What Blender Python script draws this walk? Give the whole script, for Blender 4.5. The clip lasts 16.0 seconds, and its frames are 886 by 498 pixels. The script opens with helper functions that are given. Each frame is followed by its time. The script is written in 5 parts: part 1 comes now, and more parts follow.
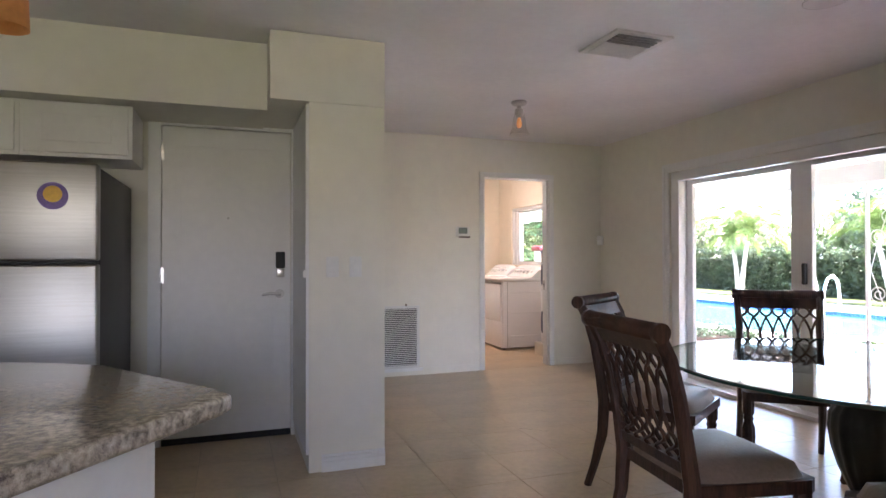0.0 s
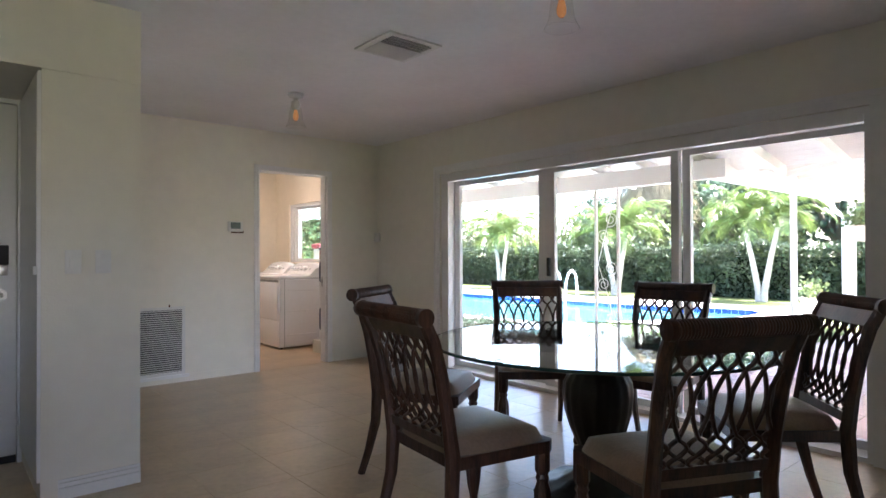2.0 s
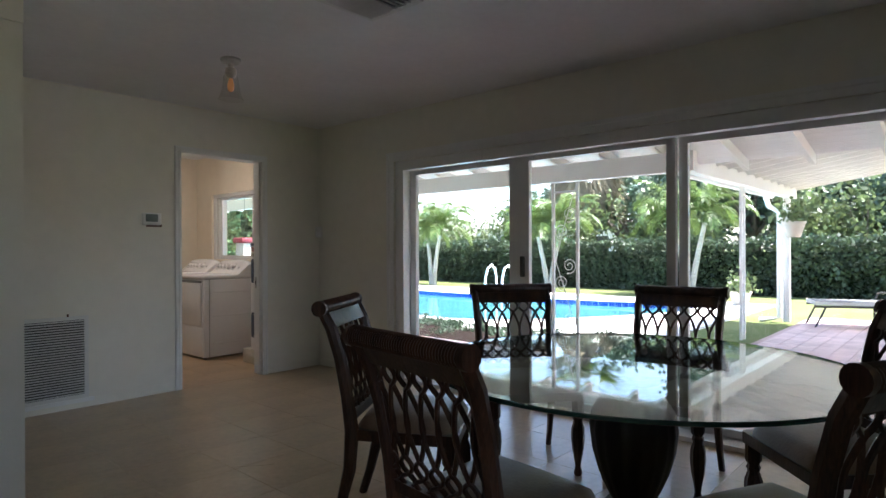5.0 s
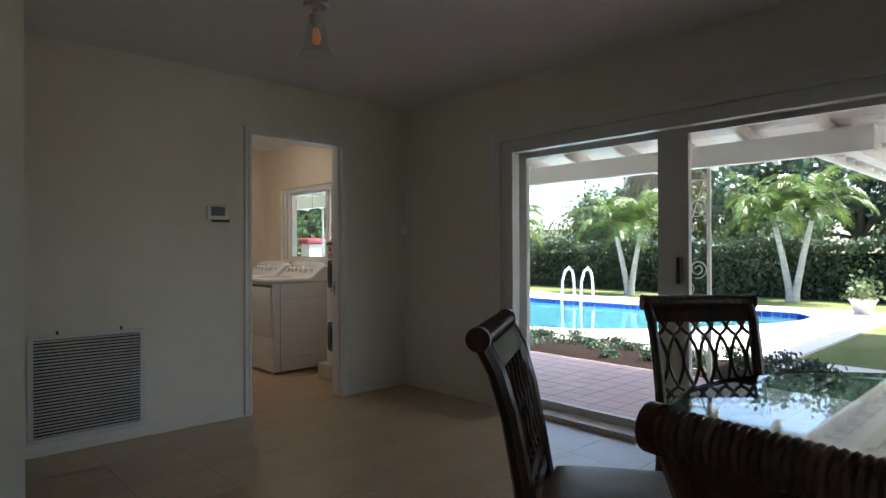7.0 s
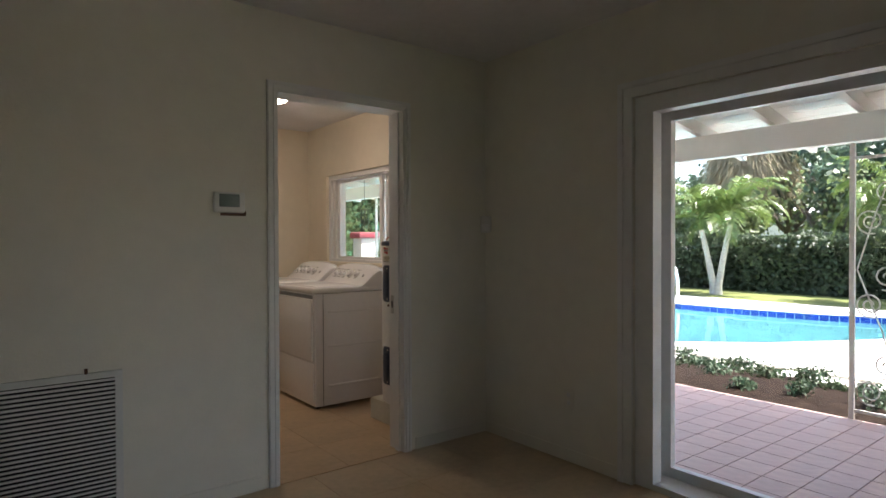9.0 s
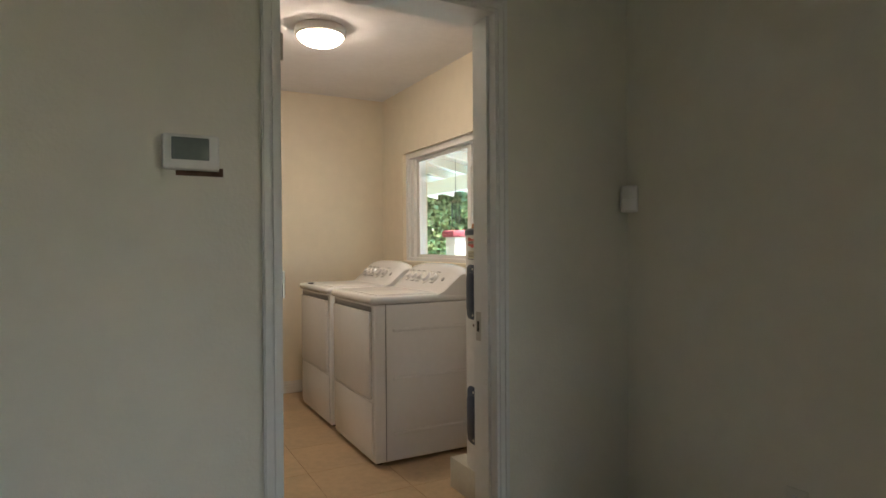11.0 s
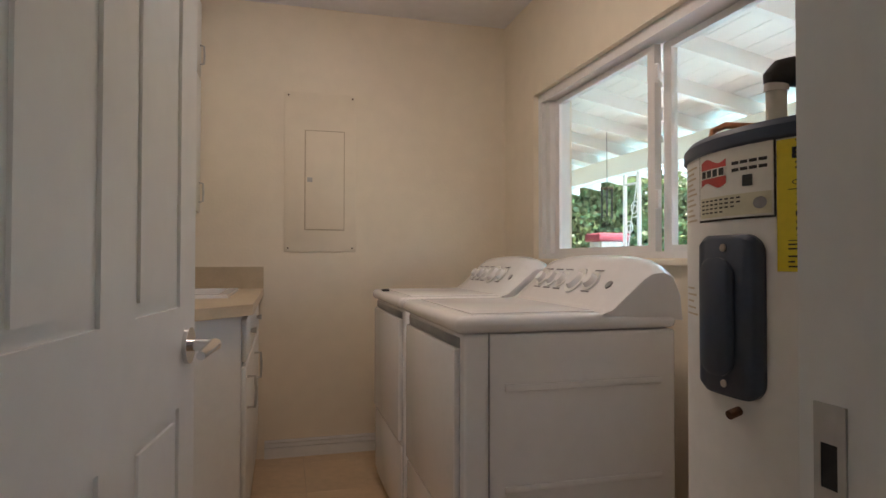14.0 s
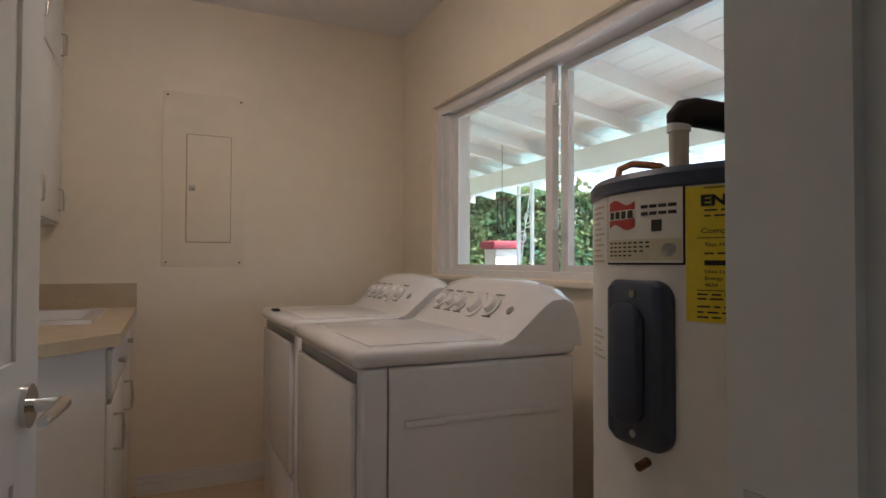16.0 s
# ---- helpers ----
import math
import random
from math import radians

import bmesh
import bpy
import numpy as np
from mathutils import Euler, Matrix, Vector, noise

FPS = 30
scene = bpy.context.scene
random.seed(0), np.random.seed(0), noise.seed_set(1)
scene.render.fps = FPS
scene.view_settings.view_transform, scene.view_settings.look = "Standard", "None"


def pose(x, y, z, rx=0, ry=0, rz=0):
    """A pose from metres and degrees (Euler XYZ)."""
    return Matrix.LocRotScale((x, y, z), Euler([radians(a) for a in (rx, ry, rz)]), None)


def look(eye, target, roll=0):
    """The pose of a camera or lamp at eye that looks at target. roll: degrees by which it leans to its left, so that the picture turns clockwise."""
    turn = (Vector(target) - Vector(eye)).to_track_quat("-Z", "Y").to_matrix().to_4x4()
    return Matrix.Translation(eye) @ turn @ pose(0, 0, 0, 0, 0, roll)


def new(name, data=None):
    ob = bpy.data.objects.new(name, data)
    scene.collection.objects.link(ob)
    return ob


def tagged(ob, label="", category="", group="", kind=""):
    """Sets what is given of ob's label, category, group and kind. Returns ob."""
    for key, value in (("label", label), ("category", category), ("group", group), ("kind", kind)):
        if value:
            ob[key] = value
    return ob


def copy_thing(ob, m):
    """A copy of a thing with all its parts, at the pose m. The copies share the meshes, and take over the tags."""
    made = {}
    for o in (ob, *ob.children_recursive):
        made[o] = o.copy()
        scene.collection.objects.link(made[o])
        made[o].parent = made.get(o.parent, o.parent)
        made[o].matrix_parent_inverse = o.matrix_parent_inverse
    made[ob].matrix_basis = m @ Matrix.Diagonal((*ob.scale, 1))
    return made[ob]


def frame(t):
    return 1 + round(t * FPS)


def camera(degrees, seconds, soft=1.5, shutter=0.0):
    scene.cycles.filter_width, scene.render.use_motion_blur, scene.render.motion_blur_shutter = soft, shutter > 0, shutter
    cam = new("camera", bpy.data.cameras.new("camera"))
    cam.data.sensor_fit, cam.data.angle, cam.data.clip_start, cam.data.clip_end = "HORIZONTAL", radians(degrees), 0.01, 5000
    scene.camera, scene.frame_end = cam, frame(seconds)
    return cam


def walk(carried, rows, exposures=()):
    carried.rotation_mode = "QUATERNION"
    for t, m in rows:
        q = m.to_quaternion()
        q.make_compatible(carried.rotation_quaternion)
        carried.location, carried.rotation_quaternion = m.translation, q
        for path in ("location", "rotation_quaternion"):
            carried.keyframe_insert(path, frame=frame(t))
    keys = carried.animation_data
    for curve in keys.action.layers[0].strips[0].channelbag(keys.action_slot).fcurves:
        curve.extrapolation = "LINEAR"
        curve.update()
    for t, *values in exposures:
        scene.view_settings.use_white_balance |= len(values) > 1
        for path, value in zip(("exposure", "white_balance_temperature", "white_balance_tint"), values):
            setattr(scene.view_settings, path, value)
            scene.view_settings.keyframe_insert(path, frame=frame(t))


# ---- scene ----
cam = camera(73.5, 16.0)
PATH = [
    (0, (0.654, 0.69, 1.201), (1.326, 2.573, 1.224), -0.1),
    (0.5, (0.67, 0.697, 1.185), (1.497, 2.518, 1.208), -0.2),
    (1, (0.683, 0.69, 1.172), (1.668, 2.43, 1.193), -0.2),
    (1.5, (0.695, 0.673, 1.171), (1.842, 2.311, 1.194), -0.2),
    (2, (0.681, 0.672, 1.169), (1.981, 2.192, 1.188), -0.2),
    (2.5, (0.709, 0.674, 1.16), (2.111, 2.101, 1.172), -0.2),
    (3, (0.768, 0.718, 1.148), (2.227, 2.086, 1.148), -0.2),
    (5.5, (0.928, 1.593, 1.216), (2.417, 2.929, 1.211), -0.2),
    (6, (1.02, 1.831, 1.195), (2.429, 3.251, 1.192), -0.2),
    (6.3, (1.104, 1.974, 1.19), (2.48, 3.426, 1.187), -0.3),
    (6.5, (1.152, 2.08, 1.182), (2.517, 3.542, 1.18), -0.2),
    (7, (1.261, 2.332, 1.188), (2.621, 3.799, 1.191), -0.2),
    (7.5, (1.414, 2.596, 1.227), (2.731, 4.101, 1.223), -0.2),
    (8, (1.555, 2.911, 1.234), (2.828, 4.453, 1.225), -0.2),
    (8.2, (1.589, 3.032, 1.244), (2.869, 4.569, 1.229), -0.3),
    (8.5, (1.728, 3.215, 1.238), (2.998, 4.761, 1.227), -0.3),
    (9, (1.963, 3.493, 1.258), (3.189, 5.072, 1.233), -0.2),
    (11.3, (2.862, 4.795, 1.175), (3.774, 6.575, 1.166), -0.2),
    (11.5, (2.937, 4.921, 1.168), (3.827, 6.712, 1.161), -0.1),
    (12, (3.105, 5.209, 1.147), (3.875, 7.055, 1.155), -0.6),
    (12.5, (3.228, 5.472, 1.122), (3.899, 7.356, 1.141), -0.1),
    (13, (3.315, 5.716, 1.088), (3.963, 7.608, 1.119), 0.0),
    (13.5, (3.406, 5.945, 1.065), (4.001, 7.854, 1.1), 0.0),
    (14, (3.467, 6.121, 1.059), (3.989, 8.052, 1.095), 0.1),
    (14.5, (3.481, 6.219, 1.099), (3.982, 8.155, 1.138), 0.1),
    (15, (3.468, 6.256, 1.121), (4.047, 8.169, 1.161), 0.3),
    (15.5, (3.467, 6.242, 1.124), (4.173, 8.113, 1.167), 0.2),
    (16, (3.487, 6.206, 1.123), (4.337, 8.015, 1.169), 0.2),
]
EXPOSURES = [(0.0, 3.87, 6150, 28), (1.5, 3.67, 6150, 25), (2.5, 3.15, 5950, 20), (3.2, 2.82, 5950, 18), (5.3, 2.36, 5900, 16), (6.2, 2.2, 6000, 15), (7.0, 2.0, 6100, 14), (8.3, 1.9, 6300, 16), (9.0, 2.1, 6450, 17), (11.3, 2.75, 6500, 11), (12.5, 2.8, 6400, 13), (14.0, 2.38, 6200, 19), (16.0, 1.98, 6150, 20)]
walk(cam, [(t, look(eye, target, roll)) for t, eye, target, roll in PATH], EXPOSURES)
# ---------- world, sun, lamps ----------
world = bpy.data.worlds.new("sky")
scene.world = world
world.use_nodes = True
wn = world.node_tree.nodes
sky = wn.new("ShaderNodeTexSky")
sky.sky_type, sky.sun_disc = "NISHITA", False
SUN_EL, SUN_AZ = 64.0, 132.0
sky.sun_elevation, sky.sun_rotation = radians(SUN_EL), radians(SUN_AZ)
sky.air_density, sky.dust_density = 1.0, 2.0
world.node_tree.links.new(sky.outputs[0], wn["Background"].inputs[0])
wn["Background"].inputs[1].default_value = 0.15
sun_data = bpy.data.lights.new("sun", "SUN")
sun_data.energy, sun_data.angle, sun_data.color = 5.0, radians(0.5), (1.0, 0.94, 0.84)
sun = new("sun", sun_data)
sun_from = Vector((math.sin(radians(SUN_AZ)) * math.cos(radians(SUN_EL)), math.cos(radians(SUN_AZ)) * math.cos(radians(SUN_EL)), math.sin(radians(SUN_EL))))
sun.matrix_world = look(sun_from * 30, (0, 0, 0))

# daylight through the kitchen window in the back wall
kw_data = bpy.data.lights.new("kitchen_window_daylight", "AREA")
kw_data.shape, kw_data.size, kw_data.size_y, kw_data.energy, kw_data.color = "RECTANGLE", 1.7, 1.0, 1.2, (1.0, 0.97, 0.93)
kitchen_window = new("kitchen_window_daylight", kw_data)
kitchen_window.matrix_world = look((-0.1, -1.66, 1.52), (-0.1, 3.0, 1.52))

# ---------- materials ----------
def mat(name, color, rough=0.6, metal=0.0, scale=8.0, amount=0.12, bump=0.0, bump_scale=60.0, second=None, stretch=(1, 1, 1), coat=0.0, spread=0.0, sss=0.0):
    m = bpy.data.materials.new(name)
    m.use_nodes = True
    nt = m.node_tree
    n, k = nt.nodes, nt.links
    b = n["Principled BSDF"]
    b.inputs["Roughness"].default_value = rough
    b.inputs["Metallic"].default_value = metal
    b.inputs["Coat Weight"].default_value = coat
    tc, mp = n.new("ShaderNodeTexCoord"), n.new("ShaderNodeMapping")
    mp.inputs["Scale"].default_value = stretch
    k.new(tc.outputs["Object"], mp.inputs["Vector"])
    big, fine = n.new("ShaderNodeTexNoise"), n.new("ShaderNodeTexNoise")
    big.inputs["Scale"].default_value, big.inputs["Detail"].default_value = scale, 6
    fine.inputs["Scale"].default_value, fine.inputs["Detail"].default_value = scale * 9, 4
    mix, ramp = n.new("ShaderNodeMix"), n.new("ShaderNodeValToRGB")
    mix.data_type = "FLOAT"
    mix.inputs[0].default_value = 0.4
    for t in (big, fine):
        k.new(mp.outputs[0], t.inputs["Vector"])
    k.new(big.outputs["Fac"], mix.inputs[2])
    k.new(fine.outputs["Fac"], mix.inputs[3])
    k.new(mix.outputs[0], ramp.inputs[0])
    c2 = second or tuple(max(0.0, c * (1 - 2 * amount)) for c in color)
    c1 = color if second else tuple(min(1.0, c * (1 + amount)) for c in color)
    ramp.color_ramp.elements[0].position, ramp.color_ramp.elements[1].position = 0.33, 0.67
    ramp.color_ramp.elements[0].color, ramp.color_ramp.elements[1].color = (*c2, 1), (*c1, 1)
    out = ramp.outputs[0]
    if spread:
        oi, geo, add, hsv = n.new("ShaderNodeObjectInfo"), n.new("ShaderNodeNewGeometry"), n.new("ShaderNodeMath"), n.new("ShaderNodeHueSaturation")
        rng = n.new("ShaderNodeMapRange")
        k.new(oi.outputs["Random"], add.inputs[0])
        k.new(geo.outputs["Random Per Island"], add.inputs[1])
        fr = n.new("ShaderNodeMath")
        fr.operation = "FRACT"
        k.new(add.outputs[0], fr.inputs[0])
        k.new(fr.outputs[0], rng.inputs[0])
        rng.inputs[3].default_value, rng.inputs[4].default_value = 1 - spread, 1 + spread
        k.new(rng.outputs[0], hsv.inputs["Value"])
        k.new(out, hsv.inputs["Color"])
        out = hsv.outputs[0]
    k.new(out, b.inputs["Base Color"])
    if sss:
        b.inputs["Transmission Weight"].default_value = 0.0
        tr, mx = n.new("ShaderNodeBsdfTranslucent"), n.new("ShaderNodeMixShader")
        k.new(out, tr.inputs[0])
        mx.inputs[0].default_value = sss
        k.new(b.outputs[0], mx.inputs[1])
        k.new(tr.outputs[0], mx.inputs[2])
        k.new(mx.outputs[0], n["Material Output"].inputs[0])
    if bump:
        bn, bt = n.new("ShaderNodeBump"), n.new("ShaderNodeTexNoise")
        bt.inputs["Scale"].default_value, bt.inputs["Detail"].default_value = bump_scale, 5
        k.new(mp.outputs[0], bt.inputs["Vector"])
        k.new(bt.outputs["Fac"], bn.inputs["Height"])
        bn.inputs["Strength"].default_value, bn.inputs["Distance"].default_value = bump, 0.01
        k.new(bn.outputs[0], b.inputs["Normal"])
    return m


def glass_mat(name, tint, ior=1.45, rough=0.0):
    m = bpy.data.materials.new(name)
    m.use_nodes = True
    n, k = m.node_tree.nodes, m.node_tree.links
    n.remove(n["Principled BSDF"])
    tr, gl, mx, lw = n.new("ShaderNodeBsdfTransparent"), n.new("ShaderNodeBsdfGlossy"), n.new("ShaderNodeMixShader"), n.new("ShaderNodeLayerWeight")
    po, fr = n.new("ShaderNodeMath"), n.new("ShaderNodeMapRange")
    f0 = ((ior - 1) / (ior + 1)) ** 2
    tr.inputs[0].default_value = (*tint, 1)
    gl.inputs["Roughness"].default_value = rough
    po.operation = "POWER"
    lw.inputs["Blend"].default_value, po.inputs[1].default_value = 0.5, 5.0
    k.new(lw.outputs["Facing"], po.inputs[0])
    k.new(po.outputs[0], fr.inputs[0])
    fr.inputs[3].default_value, fr.inputs[4].default_value = f0, 1.0
    k.new(fr.outputs[0], mx.inputs[0])
    k.new(tr.outputs[0], mx.inputs[1])
    k.new(gl.outputs[0], mx.inputs[2])
    k.new(mx.outputs[0], n["Material Output"].inputs[0])
    return m


def glow_mat(name, color, strength):
    m = bpy.data.materials.new(name)
    m.use_nodes = True
    b = m.node_tree.nodes["Principled BSDF"]
    b.inputs["Base Color"].default_value = (*color, 1)
    b.inputs["Emission Color"].default_value = (*color, 1)
    b.inputs["Emission Strength"].default_value = strength
    return m


WALL = mat("cream_wall_paint", (0.79, 0.755, 0.665), 0.55, scale=1.2, amount=0.03, bump=0.12, bump_scale=90)
LWALL = mat("warm_wall_paint", (0.84, 0.745, 0.60), 0.5, scale=1.2, amount=0.03, bump=0.1, bump_scale=90)
CEIL = mat("ceiling_paint", (0.82, 0.80, 0.80), 0.8, scale=2, amount=0.03, bump=0.25, bump_scale=120)
WHITE = mat("white_trim_paint", (0.80, 0.79, 0.77), 0.35, scale=3, amount=0.03, bump=0.04)
FRAME = mat("white_aluminium", (0.82, 0.81, 0.80), 0.4, scale=3, amount=0.03)
DOORP = mat("white_door_paint", (0.78, 0.76, 0.73), 0.38, scale=2, amount=0.03, bump=0.05, bump_scale=40)
TILE = mat("beige_floor_tile", (0.56, 0.425, 0.275), 0.28, scale=3, amount=0.1, bump=0.06, bump_scale=30, spread=0.025)
GROUT = mat("floor_grout", (0.36, 0.28, 0.195), 0.9, scale=20, amount=0.2)
LTILE = mat("tan_laundry_tile", (0.58, 0.42, 0.26), 0.3, scale=3, amount=0.1, spread=0.04)
WOOD = mat("dark_stained_wood", (0.068, 0.030, 0.018), 0.32, scale=5, amount=0.45, stretch=(4, 4, 0.5), bump=0.1, bump_scale=25, coat=0.25)
SEAT = mat("taupe_leather", (0.24, 0.165, 0.12), 0.38, scale=9, amount=0.12, bump=0.2, bump_scale=120)
BLACK = mat("black_carved_wood", (0.010, 0.008, 0.007), 0.45, scale=8, amount=0.3, coat=0.1, bump=0.15, bump_scale=40)
PANE = glass_mat("window_glass", (0.96, 0.98, 0.97), 1.4)
TABLE_GLASS = glass_mat("table_glass", (0.82, 0.90, 0.87), 1.6)
EDGE = mat("green_glass_edge", (0.02, 0.06, 0.05), 0.1, scale=4, amount=0.2)
STEEL = mat("brushed_steel", (0.33, 0.31, 0.285), 0.40, 1.0, scale=3, amount=0.06, stretch=(1, 1, 30))
CHROME = mat("polished_chrome", (0.75, 0.75, 0.75), 0.12, 1.0, scale=6, amount=0.05)
NICKEL = mat("satin_nickel", (0.55, 0.53, 0.50), 0.3, 1.0, scale=6, amount=0.08)
CHARCOAL = mat("charcoal_side_panel", (0.045, 0.042, 0.042), 0.5, scale=4, amount=0.12)
RUBBER = mat("black_rubber", (0.02, 0.02, 0.02), 0.7, scale=10, amount=0.2)
GRANITE = mat("speckled_granite", (0.62, 0.53, 0.43), 0.2, scale=75, second=(0.07, 0.055, 0.045), coat=0.3)
ENAMEL = mat("white_enamel", (0.86, 0.85, 0.86), 0.2, scale=3, amount=0.02, coat=0.3)
HEATER = mat("heater_white_enamel", (0.82, 0.81, 0.79), 0.35, scale=3, amount=0.04)
NAVY = mat("navy_plastic", (0.035, 0.055, 0.10), 0.35, scale=5, amount=0.12)
FOAM = mat("black_foam_pipe", (0.012, 0.012, 0.015), 0.6, scale=20, amount=0.3, bump=0.2)
PVC = mat("cream_pipe", (0.62, 0.60, 0.52), 0.4, scale=6, amount=0.06)
COPPER = mat("copper_pipe", (0.60, 0.28, 0.16), 0.35, 1.0, scale=12, amount=0.2)
PAPER = mat("white_paper_label", (0.78, 0.76, 0.70), 0.5, scale=10, amount=0.03)
CREAMP = mat("cream_paper_label", (0.66, 0.62, 0.46), 0.5, scale=10, amount=0.04)
YELLOW = mat("yellow_paper_label", (0.80, 0.64, 0.03), 0.5, scale=10, amount=0.04)
INK = mat("black_ink", (0.02, 0.02, 0.02), 0.6, scale=10, amount=0.1)
RED = mat("red_ink", (0.55, 0.06, 0.05), 0.5, scale=10, amount=0.1)
GREYINK_SHADE = mat("grey_print_and_shade", (0.30, 0.30, 0.31), 0.5, scale=10, amount=0.1)
LAMINATE = mat("beige_laminate", (0.55, 0.44, 0.30), 0.35, scale=14, amount=0.06)
CAB = mat("white_cabinet_paint", (0.76, 0.74, 0.70), 0.4, scale=3, amount=0.03)
SCREEN = mat("grey_lcd", (0.17, 0.20, 0.19), 0.2, scale=5, amount=0.06)
PLASTIC = mat("white_plastic", (0.76, 0.75, 0.72), 0.35, scale=5, amount=0.03)
BROWN = mat("old_brown_paint", (0.14, 0.07, 0.04), 0.8, scale=20, amount=0.3)
SMOKE = mat("vent_metal", (0.72, 0.71, 0.68), 0.45, scale=6, amount=0.05)
DARK = mat("opening_shade_dark", (0.03, 0.03, 0.03), 0.8, scale=6, amount=0.3)
PORCH = mat("pink_porch_tile", (0.68, 0.46, 0.41), 0.5, scale=2.5, amount=0.12, bump=0.1, spread=0.06)
PORCHG = mat("porch_grout", (0.50, 0.36, 0.32), 0.9, scale=10, amount=0.15)
BRICK = mat("pink_paver", (0.68, 0.52, 0.49), 0.7, scale=3, amount=0.15, bump=0.2, spread=0.09)
CONC = mat("pale_pool_deck", (0.74, 0.71, 0.66), 0.8, scale=3, amount=0.1, bump=0.2)
GRASS = mat("lawn", (0.19, 0.20, 0.085), 0.9, scale=1.5, second=(0.11, 0.14, 0.045), bump=0.6, bump_scale=60)
MULCH = mat("bark_mulch", (0.034, 0.023, 0.018), 0.95, scale=14, second=(0.009, 0.006, 0.005), bump=1.0, bump_scale=50)
LEAF = mat("hedge_leaf", (0.075, 0.112, 0.06), 0.5, scale=2, amount=0.3, spread=0.45, sss=0.3)
LEAFL = mat("light_leaf", (0.165, 0.215, 0.085), 0.5, scale=2, amount=0.3, spread=0.4, sss=0.35)
LEAFB = mat("blue_green_leaf", (0.10, 0.16, 0.10), 0.5, scale=2, amount=0.3, spread=0.4, sss=0.3)
CORE = mat("hedge_shade_core", (0.018, 0.03, 0.014), 0.95, scale=5, amount=0.4)
PALM = mat("palm_leaf", (0.155, 0.225, 0.06), 0.4, scale=2, amount=0.25, spread=0.3, sss=0.35)
STRAW = mat("dry_palm_skirt", (0.38, 0.32, 0.20), 0.8, scale=2, amount=0.25, spread=0.3, sss=0.2)
TRUNK = mat("pale_palm_bark", (0.50, 0.47, 0.40), 0.85, scale=6, amount=0.25, stretch=(1, 1, 5), bump=0.5)
BARK = mat("grey_bark", (0.16, 0.13, 0.10), 0.9, scale=6, amount=0.3, bump=0.6)
POOLM = mat("pool_plaster", (0.30, 0.80, 0.92), 0.6, scale=1.5, amount=0.08)
BLUE = mat("blue_pool_tile", (0.02, 0.05, 0.30), 0.2, scale=6, amount=0.2, spread=0.25)
WATER = glass_mat("pool_water", (0.70, 0.95, 0.985), 1.33)
RAFTER = mat("white_rafter_paint", (0.86, 0.83, 0.79), 0.6, scale=3, amount=0.06, bump=0.1, bump_scale=30)
POTM = mat("pale_pot", (0.62, 0.55, 0.47), 0.7, scale=6, amount=0.1)
REDC = mat("red_cloth", (0.28, 0.035, 0.05), 0.7, scale=5, amount=0.1)
STRIPE = mat("striped_cushion", (0.60, 0.60, 0.58), 0.8, scale=6, amount=0.06)
STUCCO = mat("white_stucco", (0.70, 0.68, 0.64), 0.8, scale=4, amount=0.05, bump=0.2)
ROOFM = mat("grey_shingle", (0.42, 0.41, 0.40), 0.8, scale=6, amount=0.15)
AMBER = glow_mat("amber_filament", (0.50, 0.22, 0.08), 0.05)
AMBERG = mat("amber_shade", (0.75, 0.36, 0.12), 0.3, scale=6, amount=0.1, sss=0.5)
CLEAR = glass_mat("clear_lamp_glass", (0.95, 0.95, 0.94), 1.35)
LIT = glow_mat("lit_diffuser", (1.0, 0.84, 0.66), 9.0)

for m_ in (MULCH, GRASS, CORE):
    m_.node_tree.nodes["Principled BSDF"].inputs["Specular IOR Level"].default_value = 0.08


# ---------- mesh helpers ----------
def box(bm, x0, x1, y0, y1, z0, z1):
    v = [bm.verts.new(p) for p in ((x0, y0, z0), (x1, y0, z0), (x1, y1, z0), (x0, y1, z0), (x0, y0, z1), (x1, y0, z1), (x1, y1, z1), (x0, y1, z1))]
    for f in ((3, 2, 1, 0), (4, 5, 6, 7), (0, 1, 5, 4), (1, 2, 6, 5), (2, 3, 7, 6), (3, 0, 4, 7)):
        bm.faces.new([v[i] for i in f])
    return bm


def bbox(x0, x1, y0, y1, z0, z1, r=0.004, seg=2):
    bm = box(bmesh.new(), x0, x1, y0, y1, z0, z1)
    if r:
        bmesh.ops.bevel(bm, geom=bm.edges[:], offset=r, segments=seg, affect="EDGES", profile=0.5)
    return bm


def tube(bm, pts, radii, seg=10, cap=True):
    rings = []
    pts = [Vector(p) for p in pts]
    if not isinstance(radii, (list, tuple)):
        radii = [radii] * len(pts)
    ref = None
    for i, p in enumerate(pts):
        d = (pts[min(i + 1, len(pts) - 1)] - pts[max(i - 1, 0)]).normalized()
        if ref is None:
            ref = Vector((1, 0, 0)) if abs(d.x) < 0.8 else Vector((0, 1, 0))
        a = (ref - d * ref.dot(d)).normalized()
        ref = a
        b = d.cross(a)
        r = radii[i]
        ra, rb = r if isinstance(r, tuple) else (r, r)
        rings.append([bm.verts.new(p + a * ra * math.cos(2 * math.pi * k / seg) + b * rb * math.sin(2 * math.pi * k / seg)) for k in range(seg)])
    for r0, r1 in zip(rings, rings[1:]):
        for k in range(seg):
            bm.faces.new((r0[k], r0[(k + 1) % seg], r1[(k + 1) % seg], r1[k]))
    if cap:
        bm.faces.new(rings[0][::-1])
        bm.faces.new(rings[-1])
    return bm


